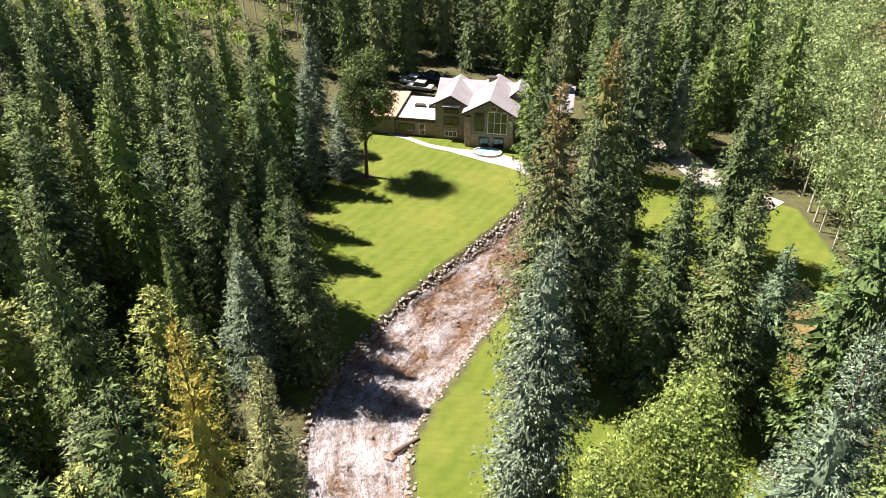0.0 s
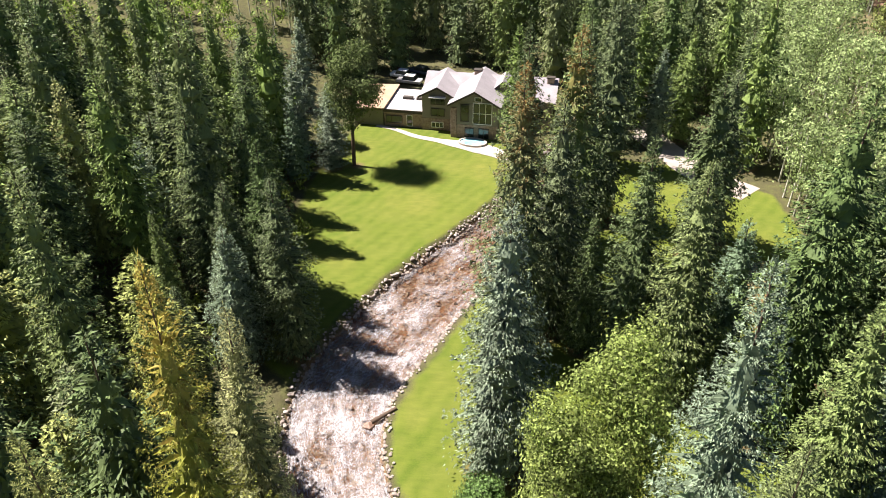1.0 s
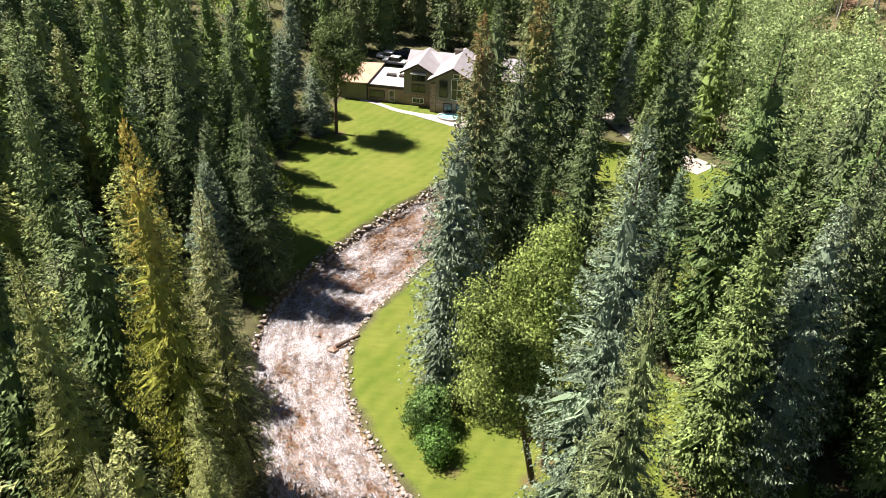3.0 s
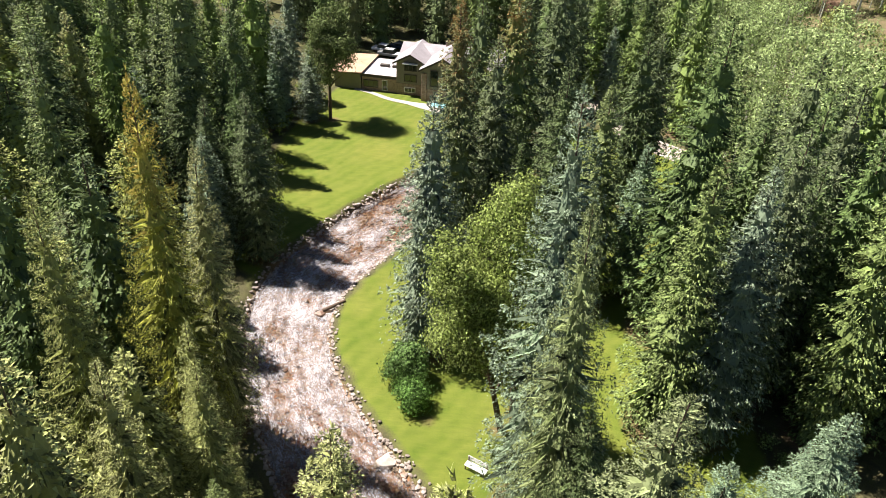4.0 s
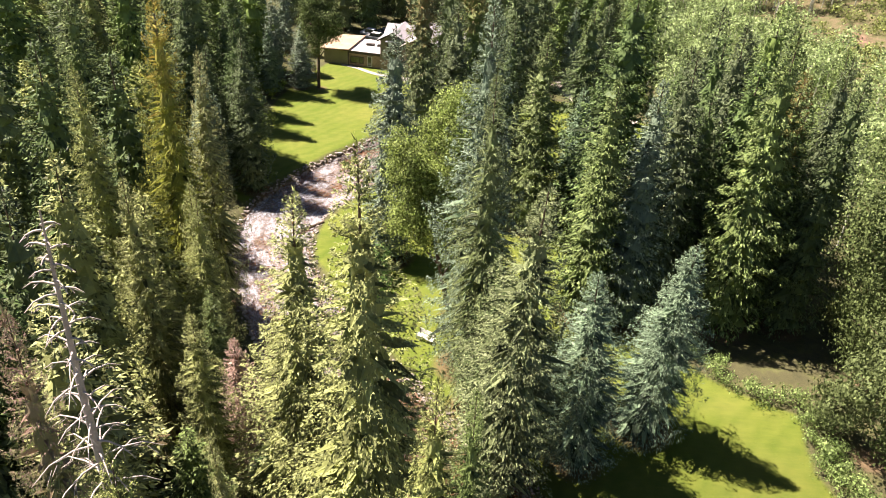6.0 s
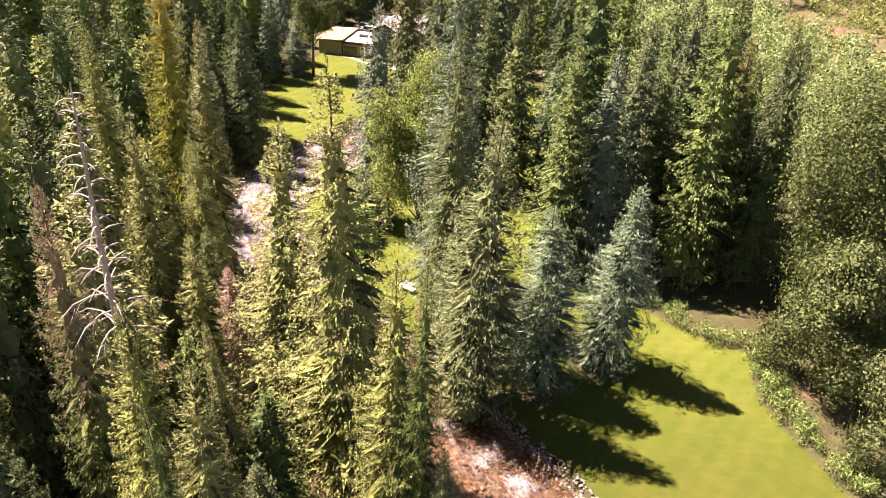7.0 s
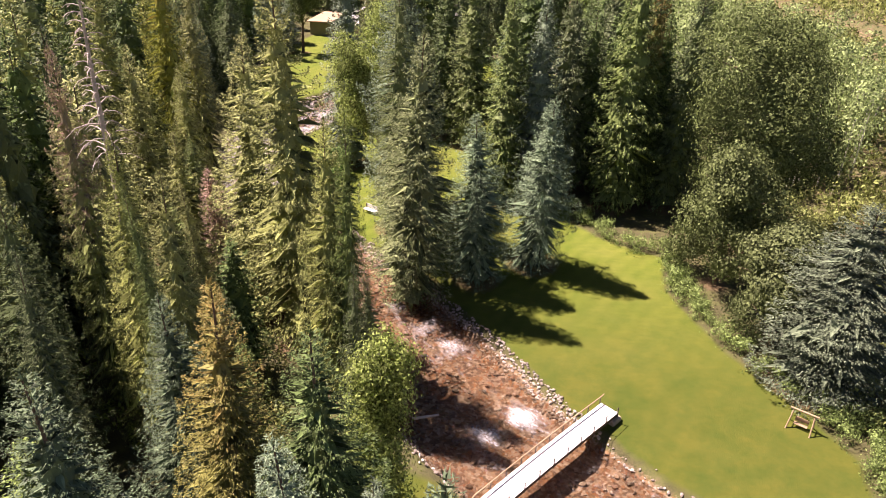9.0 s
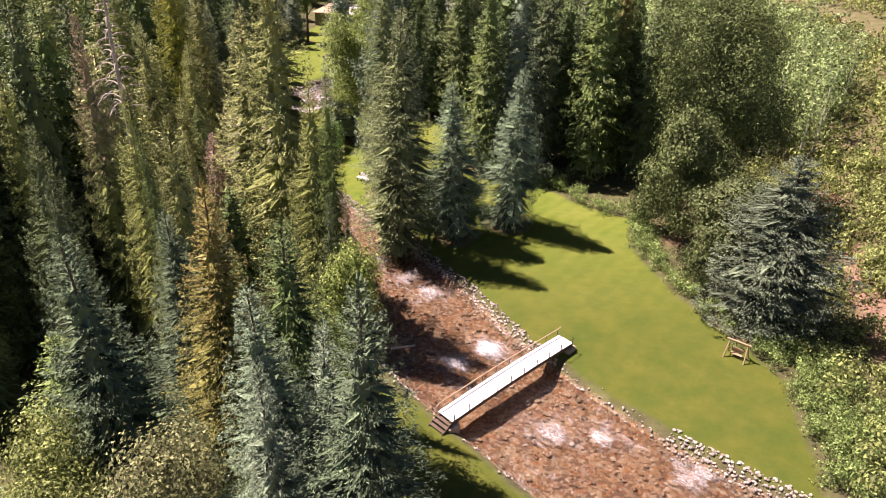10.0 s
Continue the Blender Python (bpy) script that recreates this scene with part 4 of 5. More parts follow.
def build_broadleaf():
    broadleaf("cottonwood_tree", "slender grey-green cottonwood tree standing on the lawn near the house", -15.0, 86.2, 17.5, 3.9, 11, WILLOW, BARK, 300, 60, 0.36, 0.26, 0.45, 1.1, 0.3)
    broadleaf("birch_tree", "bright yellow-green birch tree beside the lawn", 12.8, 25.0, 23.5, 3.4, 12, BIRCH, BARK, 320, 90, 0.34, 0.19, 0.55, 1.0, tilt=(-2.2, -3.2))
    broadleaf("birch_tree", "yellow-green birch tree leaning over the lawn", 11.4, 23.2, 19.6, 3.2, 13, BIRCH, BARK, 310, 90, 0.28, 0.19, 0.4, 0.9, tilt=(-4.4, -3.6))
    broadleaf("cottonwood_tree", "huge round grey-green cottonwood tree at the lawn's edge", 50.8, 17.5, 24.5, 8.2, 14, WILLOW, BARK, 1000, 90, 0.05, 0.235, 0.4, 1.8, 0.45, 10)
    broadleaf("cottonwood_tree", "bushy grey-green cottonwood tree at the lawn's edge", 46.2, 8.4, 14.5, 5.0, 15, WILLOW, BARK, 420, 70, 0.04, 0.26, 0.4, 1.1, 0.25, 8)
    broadleaf("cottonwood_tree", "bushy green tree behind the blue spruce", 48.6, -0.6, 11.8, 3.8, 16, WILLOW, BARK, 320, 70, 0.05, 0.26, 0.4, 1.0, 0.22, 7)
    broadleaf("birch_tree", "young yellow-green birch tree on the stream bank", 18.2, -27.2, 17.0, 2.1, 17, BIRCH, BARK, 280, 80, 0.1, 0.18, 0.6, 0.9, 0.16)
    broadleaf("birch_tree", "olive-green bushy tree in the streamside thicket", 15.0, -47.0, 19.0, 3.4, 18, GREYLEAF, BARK, 440, 80, 0.05, 0.16, 0.4, 0.9, 0.2)
    broadleaf("birch_tree", "olive-green bushy tree in the streamside thicket", 8.5, -43.5, 16.0, 3.4, 19, SHRUB, BARK, 440, 80, 0.05, 0.16, 0.4, 0.9, 0.2)
    bush = tagged(new("round_bush"), "trimmed dark green double bush standing on the lawn", "bush")
    bush.matrix_basis = pose(3.5, 27.2, h(3.5, 27.2))
    for k, (dx, dy, H, R) in enumerate(((-0.3, 1.2, 3.5, 2.0), (0.5, -2.1, 2.4, 1.35))):
        v, f = leafy_crown(30 + k, H, R, 260 if k == 0 else 140, 50, 0.02, 0.2, 0.25, 0.7)
        part("foliage", mesh_of("bush_foliage", v + [dx, dy, 0], f), bush, LILAC)
    LITTER.append((5.5, 23.6, 0.9))


def woods(name, label, spots, seed, H, R, leaves, leaf, mat, bark=None, low=0.3, category="woods"):
    """Far broadleaf trees or shrubs past counting, in one mesh."""
    r = np.random.RandomState(seed)
    kinds = []
    for k in range(5):
        kinds.append(leafy_crown(seed + k, H, R, max(8, leaves // 11), 14, low, leaf, 0.5, R * 0.5))
    tr = tube([(0, 0, -0.5), (0.1, 0, H * 0.4), (0, 0.1, H * 0.85)], [0.16, 0.11, 0.03], 5)
    V, F, TV, TF, b, tb = [], [], [], [], 0, 0
    for x, y, z in spots:
        s, a = r.uniform(0.7, 1.25), r.uniform(0, 6.28)
        for src, (v, f) in ((0, kinds[r.randint(5)]), (1, tr)):
            if src and bark is None:
                continue
            q = v * s
            q = np.stack([q[:, 0] * np.cos(a) - q[:, 1] * np.sin(a) + x, q[:, 0] * np.sin(a) + q[:, 1] * np.cos(a) + y, q[:, 2] + z], 1)
            if src:
                TV.append(q), TF.append(f + tb)
                tb += len(q)
            else:
                V.append(q), F.append(f + b)
                b += len(q)
    top = tagged(new(name), label, category, kind="stuff")
    part("leaves", mesh_of("far_leaves", np.concatenate(V), np.concatenate(F), [mat]), top)
    if bark:
        part("stems", mesh_of("far_stems", np.concatenate(TV), np.concatenate(TF), [bark], True), top)


def scatter(count, seed, box, test, gap):
    r = np.random.RandomState(seed)
    x, y = r.uniform(box[0], box[1], count * 4), r.uniform(box[2], box[3], count * 4)
    ok = test(x, y) & (to_stream(x, y)[0] > 2)
    x, y = x[ok], y[ok]
    cell, out = set(), []
    for a, b in zip(x, y):
        key = (int(a // gap), int(b // gap))
        if key not in cell:
            cell.add(key)
            out.append((a, b))
        if len(out) >= count:
            break
    p = np.array(out)
    return np.stack([p[:, 0], p[:, 1], land(p[:, 0], p[:, 1]) - 0.1], 1)


def build_woods():
    woods("aspen_woods", "pale green aspen woods on the hillside", scatter(560, 1, (40, 150, 30, 185), lambda x, y: (x > 41 + 14 * (y < 55)) & (x < 48 + 0.62 * y) & (x < trail_x(y) - 24 + 55 * (y > 150)), 2.9),
          400, 12.0, 2.9, 440, 0.40, ASPEN, PALE_BARK, 0.2)
    woods("aspen_woods", "yellow-green aspen woods with pale trunks behind the spruces", scatter(420, 2, (-130, 60, 90, 240), lambda x, y: (y > 146) | (x < -34), 3.8), 420, 17.0, 2.8, 300, 0.62, GROVE, PALE_BARK, 0.4)
    woods("hillside_shrubs", "olive-green shrubs and scrub oak on the hillside", scatter(1000, 3, (60, 132, -12, 150), lambda x, y: (x > 58 + np.clip(y - 15, 0, 200) * 0.16) & ((abs(x - trail_x(y)) > 3.2) | (y < 70)), 2.6),
          440, 2.6, 2.0, 90, 0.46, SHRUB, None, 0.0, "shrubs")
    woods("valley_shrubs", "bright green shrubs on the reddish slope beyond the lawn", scatter(420, 6, (50, 84, -48, 30), lambda x, y: (inside(x, y, LAWN_ISLAND) < -2) & ~((x > 61.2) & (x < 63.4) & (y > -9) & (y < 18)), 1.6),
          450, 2.2, 1.5, 220, 0.26, SHRUB, None, 0.0, "shrubs")
    woods("forest_undergrowth", "low green bushes and saplings on the forest floor", scatter(520, 4, (-62, 8, -20, 100), lambda x, y: (x < -19) | ((y < 16) & (x < 8 - 0.5 * (y + 20))), 2.0),
          460, 2.0, 1.3, 90, 0.40, SHRUB, None, 0.0, "undergrowth")
    woods("streamside_thicket", "olive-green bushes crowding the stream's near bank", scatter(260, 7, (-20, 22, -58, 4), lambda x, y: (inside(x, y, LAWN_FOOT) < -0.8) & (x < 16 - 0.45 * (y + 30)) & ((y < -34) | (x > 4)), 1.7),
          470, 2.2, 1.4, 270, 0.2, SHRUB, None, 0.0, "thicket")
    woods("lawn_edge_bushes", "leafy green bushes along the lawn's edge", scatter(430, 5, (30, 58, -36, 24), lambda x, y: (inside(x, y, LAWN_ISLAND) < 0.15) & (inside(x, y, LAWN_ISLAND) > -1.6 - 4.0 * (y < -10)), 0.8),
          480, 1.6, 1.0, 240, 0.17, LUSH, None, 0.0, "bushes")

build_spruces()
build_broadleaf()
build_woods()
build_ground()
build_water()
build_stones()


# ---- house ----
SIDING = plain("olive_grey_siding", (0.20, 0.185, 0.135), 0.75, 0.25, 0.15, 0.6, 6.0)
MASONRY = stone_material("tan_masonry", [(0.0, (0.16, 0.10, 0.06)), (0.5, (0.30, 0.20, 0.13)), (1.0, (0.42, 0.32, 0.22))])
SHAKES = plain("weathered_pale_roof_shakes", (0.29, 0.265, 0.27), 0.85, 0.2, 0.22, 0.5, 5.0, relief=0.6)
TAN_ROOF = plain("tan_gravel_roofing", (0.40, 0.27, 0.18), 0.9, 0.15, 0.35, 0.35, 7.0)
TERRACE = plain("white_terrace_coating", (0.40, 0.37, 0.36), 0.7, 0.25, 0.28, 0.5, 4.0)
TRIM = plain("white_trim_paint", (0.72, 0.70, 0.66), 0.5, 0.4, 0.08)
DARK_TRIM = plain("dark_brown_trim", (0.06, 0.05, 0.04), 0.6, 0.3, 0.2)
CONCRETE = plain("pale_concrete", (0.38, 0.34, 0.295), 0.85, 0.2, 0.14, 0.4, 5.0)
GRAVEL = plain("pale_gravel", (0.36, 0.31, 0.26), 0.95, 0.1, 0.2, 0.5, 12.0, relief=0.8)
LOG = plain("bleached_log", (0.36, 0.25, 0.16), 0.85, 0.15, 0.25, 1.5, 9.0)
DARK_WOOD = plain("dark_weathered_timber", (0.10, 0.07, 0.05), 0.85, 0.2, 0.3, 1.2, 9.0)
DECK = plain("pale_bleached_deck_board", (0.72, 0.70, 0.69), 0.75, 0.25, 0.10, 1.2, 9.0)
STEEL = plain("rusty_iron", (0.10, 0.08, 0.07), 0.6, 0.4, 0.25, 3.0, 12.0, metal=0.6)
TYRE = plain("black_rubber", (0.02, 0.02, 0.02), 0.8, 0.2, 0.2)


def glass_material():
    m, n, l, b = material("dark_window_glass", 0.05, 0.7)
    l.new(ramp(n, l, noise_tex(n, l, 0.6, 2, place_of(n)), [(0.3, (0.015, 0.018, 0.016)), (0.7, (0.05, 0.055, 0.045))]), b.inputs["Base Color"])
    return m


GLASS = glass_material()


def box(bm, x0, x1, y0, y1, z0, z1, bevel=0.0):
    made = bmesh.ops.create_cube(bm, size=1)["verts"]
    for v in made:
        v.co = Vector(((x0 + x1) / 2 + v.co.x * (x1 - x0), (y0 + y1) / 2 + v.co.y * (y1 - y0), (z0 + z1) / 2 + v.co.z * (z1 - z0)))
    if bevel:
        edges = list({e for v in made for e in v.link_edges})
        bmesh.ops.bevel(bm, geom=edges, offset=bevel, segments=1, affect='EDGES')
    return made


def solid(bm, outline, y0, y1):
    """A prism of an outline in x and z, from y0 to y1."""
    a = [bm.verts.new((x, y0, z)) for x, z in outline]
    b = [bm.verts.new((x, y1, z)) for x, z in outline]
    bm.faces.new(a)
    bm.faces.new(b[::-1])
    for i in range(len(a)):
        j = (i + 1) % len(a)
        bm.faces.new((a[j], a[i], b[i], b[j]))
    bmesh.ops.recalc_face_normals(bm, faces=bm.faces)


def piece(name, shape, mat, parent, label="", smooth=False, m=None):
    """One mesh part from a function that fills a bmesh."""
    bm = bmesh.new()
    shape(bm)
    me = bpy.data.meshes.new(name)
    bm.to_mesh(me)
    bm.free()
    me.materials.append(mat)
    if smooth:
        me.polygons.foreach_set("use_smooth", np.ones(len(me.polygons), bool))
    o = part(name, me, parent, label=label)
    if m is not None:
        o.matrix_basis = m
    return o


def window(parent, x, y, z, w, hgt, cols=2, rows=1, trim=None, name="window"):
    """A framed window with its panes, set in a wall that faces -y; x, z: its lower left corner."""
    trim = trim or DARK_TRIM

    def shape(bm):
        t, d = 0.09, 0.14
        for a in (x, x + w - t):
            box(bm, a, a + t, y - d, y + 0.02, z, z + hgt)
        for c in (z, z + hgt - t):
            box(bm, x + t, x + w - t, y - d, y + 0.02, c, c + t)
        for i in range(1, cols):
            a = x + w * i / cols
            box(bm, a - 0.03, a + 0.03, y - 0.10, y, z + t, z + hgt - t)
        for i in range(1, rows):
            c = z + hgt * i / rows
            box(bm, x + t, x + w - t, y - 0.094, y, c - 0.03, c + 0.03)
    frame_part = piece(name, shape, trim, parent)
    for i in range(cols):
        for j in range(rows):
            piece("pane", lambda bm: box(bm, x + w * i / cols + 0.04, x + w * (i + 1) / cols - 0.04, y - 0.06, y - 0.03, z + hgt * j / rows + 0.04, z + hgt * (j + 1) / rows - 0.04), GLASS, frame_part)


def gable_roof(parent, x0, x1, eave, ridge, y0, y1, over=0.55, thick=0.22):
    c = (x0 + x1) / 2
    drop = (ridge - eave) / (c - x0) * over
    out = [(x0 - over, eave - drop), (c, ridge), (x1 + over, eave - drop), (x1 + over, eave - drop + thick), (c, ridge + thick), (x0 - over, eave - drop + thick)]
    piece("roof", lambda bm: solid(bm, out, y0 - over, y1), SHAKES, parent, "pale weathered shake roof")
    piece("barge_board", lambda bm: solid(bm, [(x, z - (0.12 if k in (0, 1, 2) else 0.03)) for k, (x, z) in enumerate(out)], y0 - over - 0.05, y0 - over - 0.004), DARK_TRIM, parent)


def build_house():
    house = tagged(new("house"), "olive-grey gabled house with stone basement and pale shake roofs", "house")
    house.matrix_basis = pose(-6.7, 99.3, h(-6, 97) - 0.1, 0, 0, -8) @ Matrix.Diagonal((1, 1, 0.94, 1))
    # the gabled bays
    piece("stone_base", lambda bm: box(bm, -0.05, 4.9, -0.05, 9, 0, 2.15), MASONRY, house, "tan stone basement")
    piece("wall", lambda bm: solid(bm, [(0, 2.15), (4.85, 2.15), (4.85, 6.1), (2.42, 7.5), (0, 6.1)], 0, 9), SIDING, house)
    piece("stone_base", lambda bm: box(bm, 4.9, 12.0, -2.05, 9, 0, 2.35), MASONRY, house, "tan stone basement")
    piece("wall", lambda bm: solid(bm, [(4.95, 2.35), (11.95, 2.35), (11.95, 5.9), (8.45, 8.0), (4.95, 5.9)], -2.0, 9), SIDING, house)
    piece("stone_pier", lambda bm: box(bm, 4.85, 5.75, -2.22, -2.06, 0, 5.2, 0.03), MASONRY, house, "tan stone pier")
    piece("wall", lambda bm: box(bm, 12.0, 19.6, 2.0, 9.5, 0, 5.2), SIDING, house)
    gable_roof(house, 0, 4.85, 6.1, 7.5, 0, 8.5)
    gable_roof(house, 4.95, 11.95, 5.9, 8.0, -2.0, 8.5)

    def main_roof(bm):
        for (a, b) in (((2.2, 4.9), (7.0, 7.3)), ((7.0, 7.3), (11.8, 4.9))):
            q = [bm.verts.new((x, y, z + dz)) for dz in (0, 0.22) for x, (y, z) in ((-0.6, a), (20.2, a), (20.2, b), (-0.6, b))]
            for f in ((0, 1, 2, 3), (7, 6, 5, 4), (0, 4, 5, 1), (1, 5, 6, 2), (2, 6, 7, 3), (3, 7, 4, 0)):
                bm.faces.new([q[i] for i in f])
        bmesh.ops.recalc_face_normals(bm, faces=bm.faces)
    piece("roof", main_roof, SHAKES, house, "pale weathered shake roof")
    piece("wall", lambda bm: [solid(bm, [(2.6, 0.0), (11.4, 0.0), (11.4, 5.0), (7.0, 7.2), (2.6, 5.0)], a, a + 0.3) for a in (-19.4, -0.3)], SIDING, house, m=pose(0, 0, 0, 0, 0, 90))
    piece("wall", lambda bm: box(bm, 0.1, 19.5, 11.1, 11.4, 0, 5.0), SIDING, house)
    gable_roof(house, 9.6, 14.4, 5.6, 7.9, 3.0, 7.4)
    piece("wall", lambda bm: solid(bm, [(9.7, 5.0), (14.3, 5.0), (14.3, 5.6), (12.0, 7.8), (9.7, 5.6)], 3.05, 3.3), SIDING, house)
    for cx, cy, top in ((7.6, 6.8, 8.15), (19.0, 6.2, 7.8)):
        chim = piece("chimney", lambda bm: box(bm, cx - 0.55, cx + 0.55, cy - 0.4, cy + 0.4, 5.0, top, 0.03), MASONRY, house, "tan stone chimney")
        piece("chimney_cap", lambda bm: box(bm, cx - 0.68, cx + 0.68, cy - 0.53, cy + 0.53, top + 0.004, top + 0.18, 0.03), DARK_TRIM, chim)
    window(house, 1.35, -0.02, 4.55, 2.2, 1.35, 3, 1)
    window(house, 1.35, -0.02, 2.55, 2.2, 1.35, 2, 1)
    window(house, 1.45, -0.07, 0.6, 1.9, 0.95, 3, 1, TRIM)
    piece("awning", lambda bm: box(bm, 1.15, 3.75, -0.75, 0.0, 5.86, 5.98, 0.02), TRIM, house, "white window awning")
    window(house, 6.3, -2.02, 2.9, 1.35, 2.9, 1, 2)
    window(house, 8.2, -2.02, 2.6, 2.9, 3.6, 3, 2, TRIM)
    window(house, 8.45, -2.02, 6.35, 1.1, 0.75, 1, 1, TRIM)
    window(house, 7.0, -2.07, 0.15, 1.4, 1.75, 2, 1)
    window(house, 9.1, -2.07, 0.15, 1.6, 1.75, 2, 1)
    window(house, 13.5, 1.98, 2.6, 1.8, 1.4, 2, 1)
    window(house, 16.6, 1.98, 2.6, 1.8, 1.4, 2, 1)
    # the low wing with its terrace
    piece("wall", lambda bm: box(bm, -6.2, -0.06, 0.3, 9.0, 0, 2.9), MASONRY, house, "tan stone wing")
    piece("terrace_floor", lambda bm: box(bm, -6.3, -0.07, 0.15, 9.1, 2.904, 3.08, 0.02), TERRACE, house, "white coated terrace")
    piece("fascia", lambda bm: box(bm, -6.35, -0.07, 0.05, 0.146, 2.6, 3.12), DARK_TRIM, house)
    piece("wall", lambda bm: box(bm, -11.0, -6.36, 0.0, 9.5, 0, 2.95), SIDING, house)
    piece("roof", lambda bm: solid(bm, [(-11.6, 3.0), (-6.0, 3.3), (-6.0, 3.5), (-11.6, 3.2)], -0.5, 10.0), TAN_ROOF, house, "tan low-sloped roof")
    window(house, -5.9, 0.28, 0.7, 2.6, 1.3, 3, 1)
    window(house, -2.6, 0.28, 0.3, 0.95, 2.0, 1, 1, TRIM, "door")
    for k, (x, w) in enumerate(((-4.2, 1.6), (-2.0, 1.2))):
        table = piece("terrace_box", lambda bm: box(bm, x, x + w, 4.6, 5.3, 3.09, 3.5, 0.04), DARK_TRIM, house)
    # paving and hot tub
    line = spline([(-14.0, 100.2), (-11.0, 98.9), (-7.6, 96.5), (-4.6, 95.2), (-2.0, 94.2), (0.8, 93.2), (3.6, 91.8), (6.4, 89.6), (8.4, 87.2)], 8)
    wid = np.interp(np.arange(len(line)), [0, 12, 26, 34, 44, 54, len(line)], [0.45, 0.5, 0.65, 1.2, 1.7, 1.3, 1.1])
    t = unit(np.gradient(line, axis=0))
    nrm = np.stack([-t[:, 1], t[:, 0]], 1)
    bm = bmesh.new()
    rows = []
    for p, q, w in zip(line, nrm, wid):
        a, b = p + q * w, p - q * w
        rows.append([bm.verts.new((*a, h(*a) - 0.1)), bm.verts.new((*a, h(*a) + 0.06)), bm.verts.new((*b, h(*b) + 0.06)), bm.verts.new((*b, h(*b) - 0.1))])
    for r0, r1 in zip(rows, rows[1:]):
        for k in range(3):
            bm.faces.new((r0[k], r0[k + 1], r1[k + 1], r1[k]))
    bmesh.ops.recalc_face_normals(bm, faces=bm.faces)
    me = bpy.data.meshes.new("garden_path")
    bm.to_mesh(me)
    me.materials.append(CONCRETE)
    tagged(new("pavement", me), "pale concrete garden path widening into a patio", "pavement", kind="structure")
    tub = tagged(new("hot_tub"), "oval turquoise hot tub sunk in the pale patio", "hot tub")
    tub.matrix_basis = pose(1.2, 94.2, h(1.2, 94.2) + 0.05, 0, 0, -10)

    def rim(bm):
        k = 28
        loops = []
        for s, z in ((1.15, 0.0), (1.15, 0.28), (1.0, 0.28), (1.0, 0.02)):
            loops.append([bm.verts.new((1.9 * s * math.cos(a) + (0.1 if s > 1 else 0) * 0, 1.2 * s * math.sin(a) * 1.05, z)) for a in np.arange(k) * math.tau / k])
        for A, B in zip(loops, loops[1:]):
            for i in range(k):
                bm.faces.new((A[i], A[(i + 1) % k], B[(i + 1) % k], B[i]))
        bmesh.ops.recalc_face_normals(bm, faces=bm.faces)
    piece("rim", rim, CONCRETE, tub, "pale stone rim")
    m, n, l, b = material("turquoise_pool_water", 0.05, 0.5)
    l.new(ramp(n, l, noise_tex(n, l, 1.5, 3, place_of(n)), [(0.3, (0.16, 0.42, 0.45)), (0.7, (0.32, 0.60, 0.62))]), b.inputs["Base Color"])
    piece("water", lambda bm: bm.faces.new([bm.verts.new((1.9 * math.cos(a), 1.26 * math.sin(a), 0.16)) for a in np.arange(28) * math.tau / 28]), m, tub, "turquoise water")
    # the drive
    line = spline([(22, 112), (26.5, 101), (30, 92), (32.5, 86), (38, 80)], 8)
    t = unit(np.gradient(line, axis=0))
    nrm = np.stack([-t[:, 1], t[:, 0]], 1)
    V = [(*(p + q * s), h(*(p + q * s)) + 0.05) for p, q in zip(line, nrm) for s in (-2.4, -0.8, 0.8, 2.4)]
    tagged(new("driveway", mesh_of("driveway", V, grid_faces(4, len(line)), [GRAVEL])), "pale gravel driveway among the trees", "driveway", kind="structure")


def car(x, y, turn, colour, word):
    """A parked car with body, cabin, lamps and wheels."""
    c = tagged(new("parked_car"), f"{word} car parked behind the house", "car", "parked cars")
    c.matrix_basis = pose(x, y, h(x, y), 0, 0, turn)
    paint = plain(f"{word}_car_paint", colour, 0.25, 0.5, 0.05)
    piece("body", lambda bm: box(bm, -0.9, 0.9, -2.3, 2.3, 0.35, 0.95, 0.12), paint, c)

    def cabin(bm):
        for v in box(bm, -0.82, 0.82, -1.3, 1.2, 0.94, 1.55):
            if v.co.z > 1.2:
                v.co.x, v.co.y = v.co.x * 0.8, v.co.y * 0.75
    cab = piece("cabin", cabin, GLASS, c, "dark glazed cabin")
    piece("roof", lambda bm: box(bm, -0.66, 0.66, -0.95, 0.88, 1.553, 1.62, 0.03), paint, cab)
    for sx in (-0.6, 0.6):
        piece("headlight", lambda bm: box(bm, sx - 0.18, sx + 0.18, 2.27, 2.33, 0.6, 0.75), TRIM, c, "clear headlight")
    for sx in (-0.86, 0.86):
        for sy in (-1.45, 1.45):
            v, f = tube([(sx - 0.12, sy, 0.34), (sx + 0.12, sy, 0.34)], [0.34, 0.34], 12)
            part("wheel", mesh_of("wheel", v, f, [TYRE]), c)


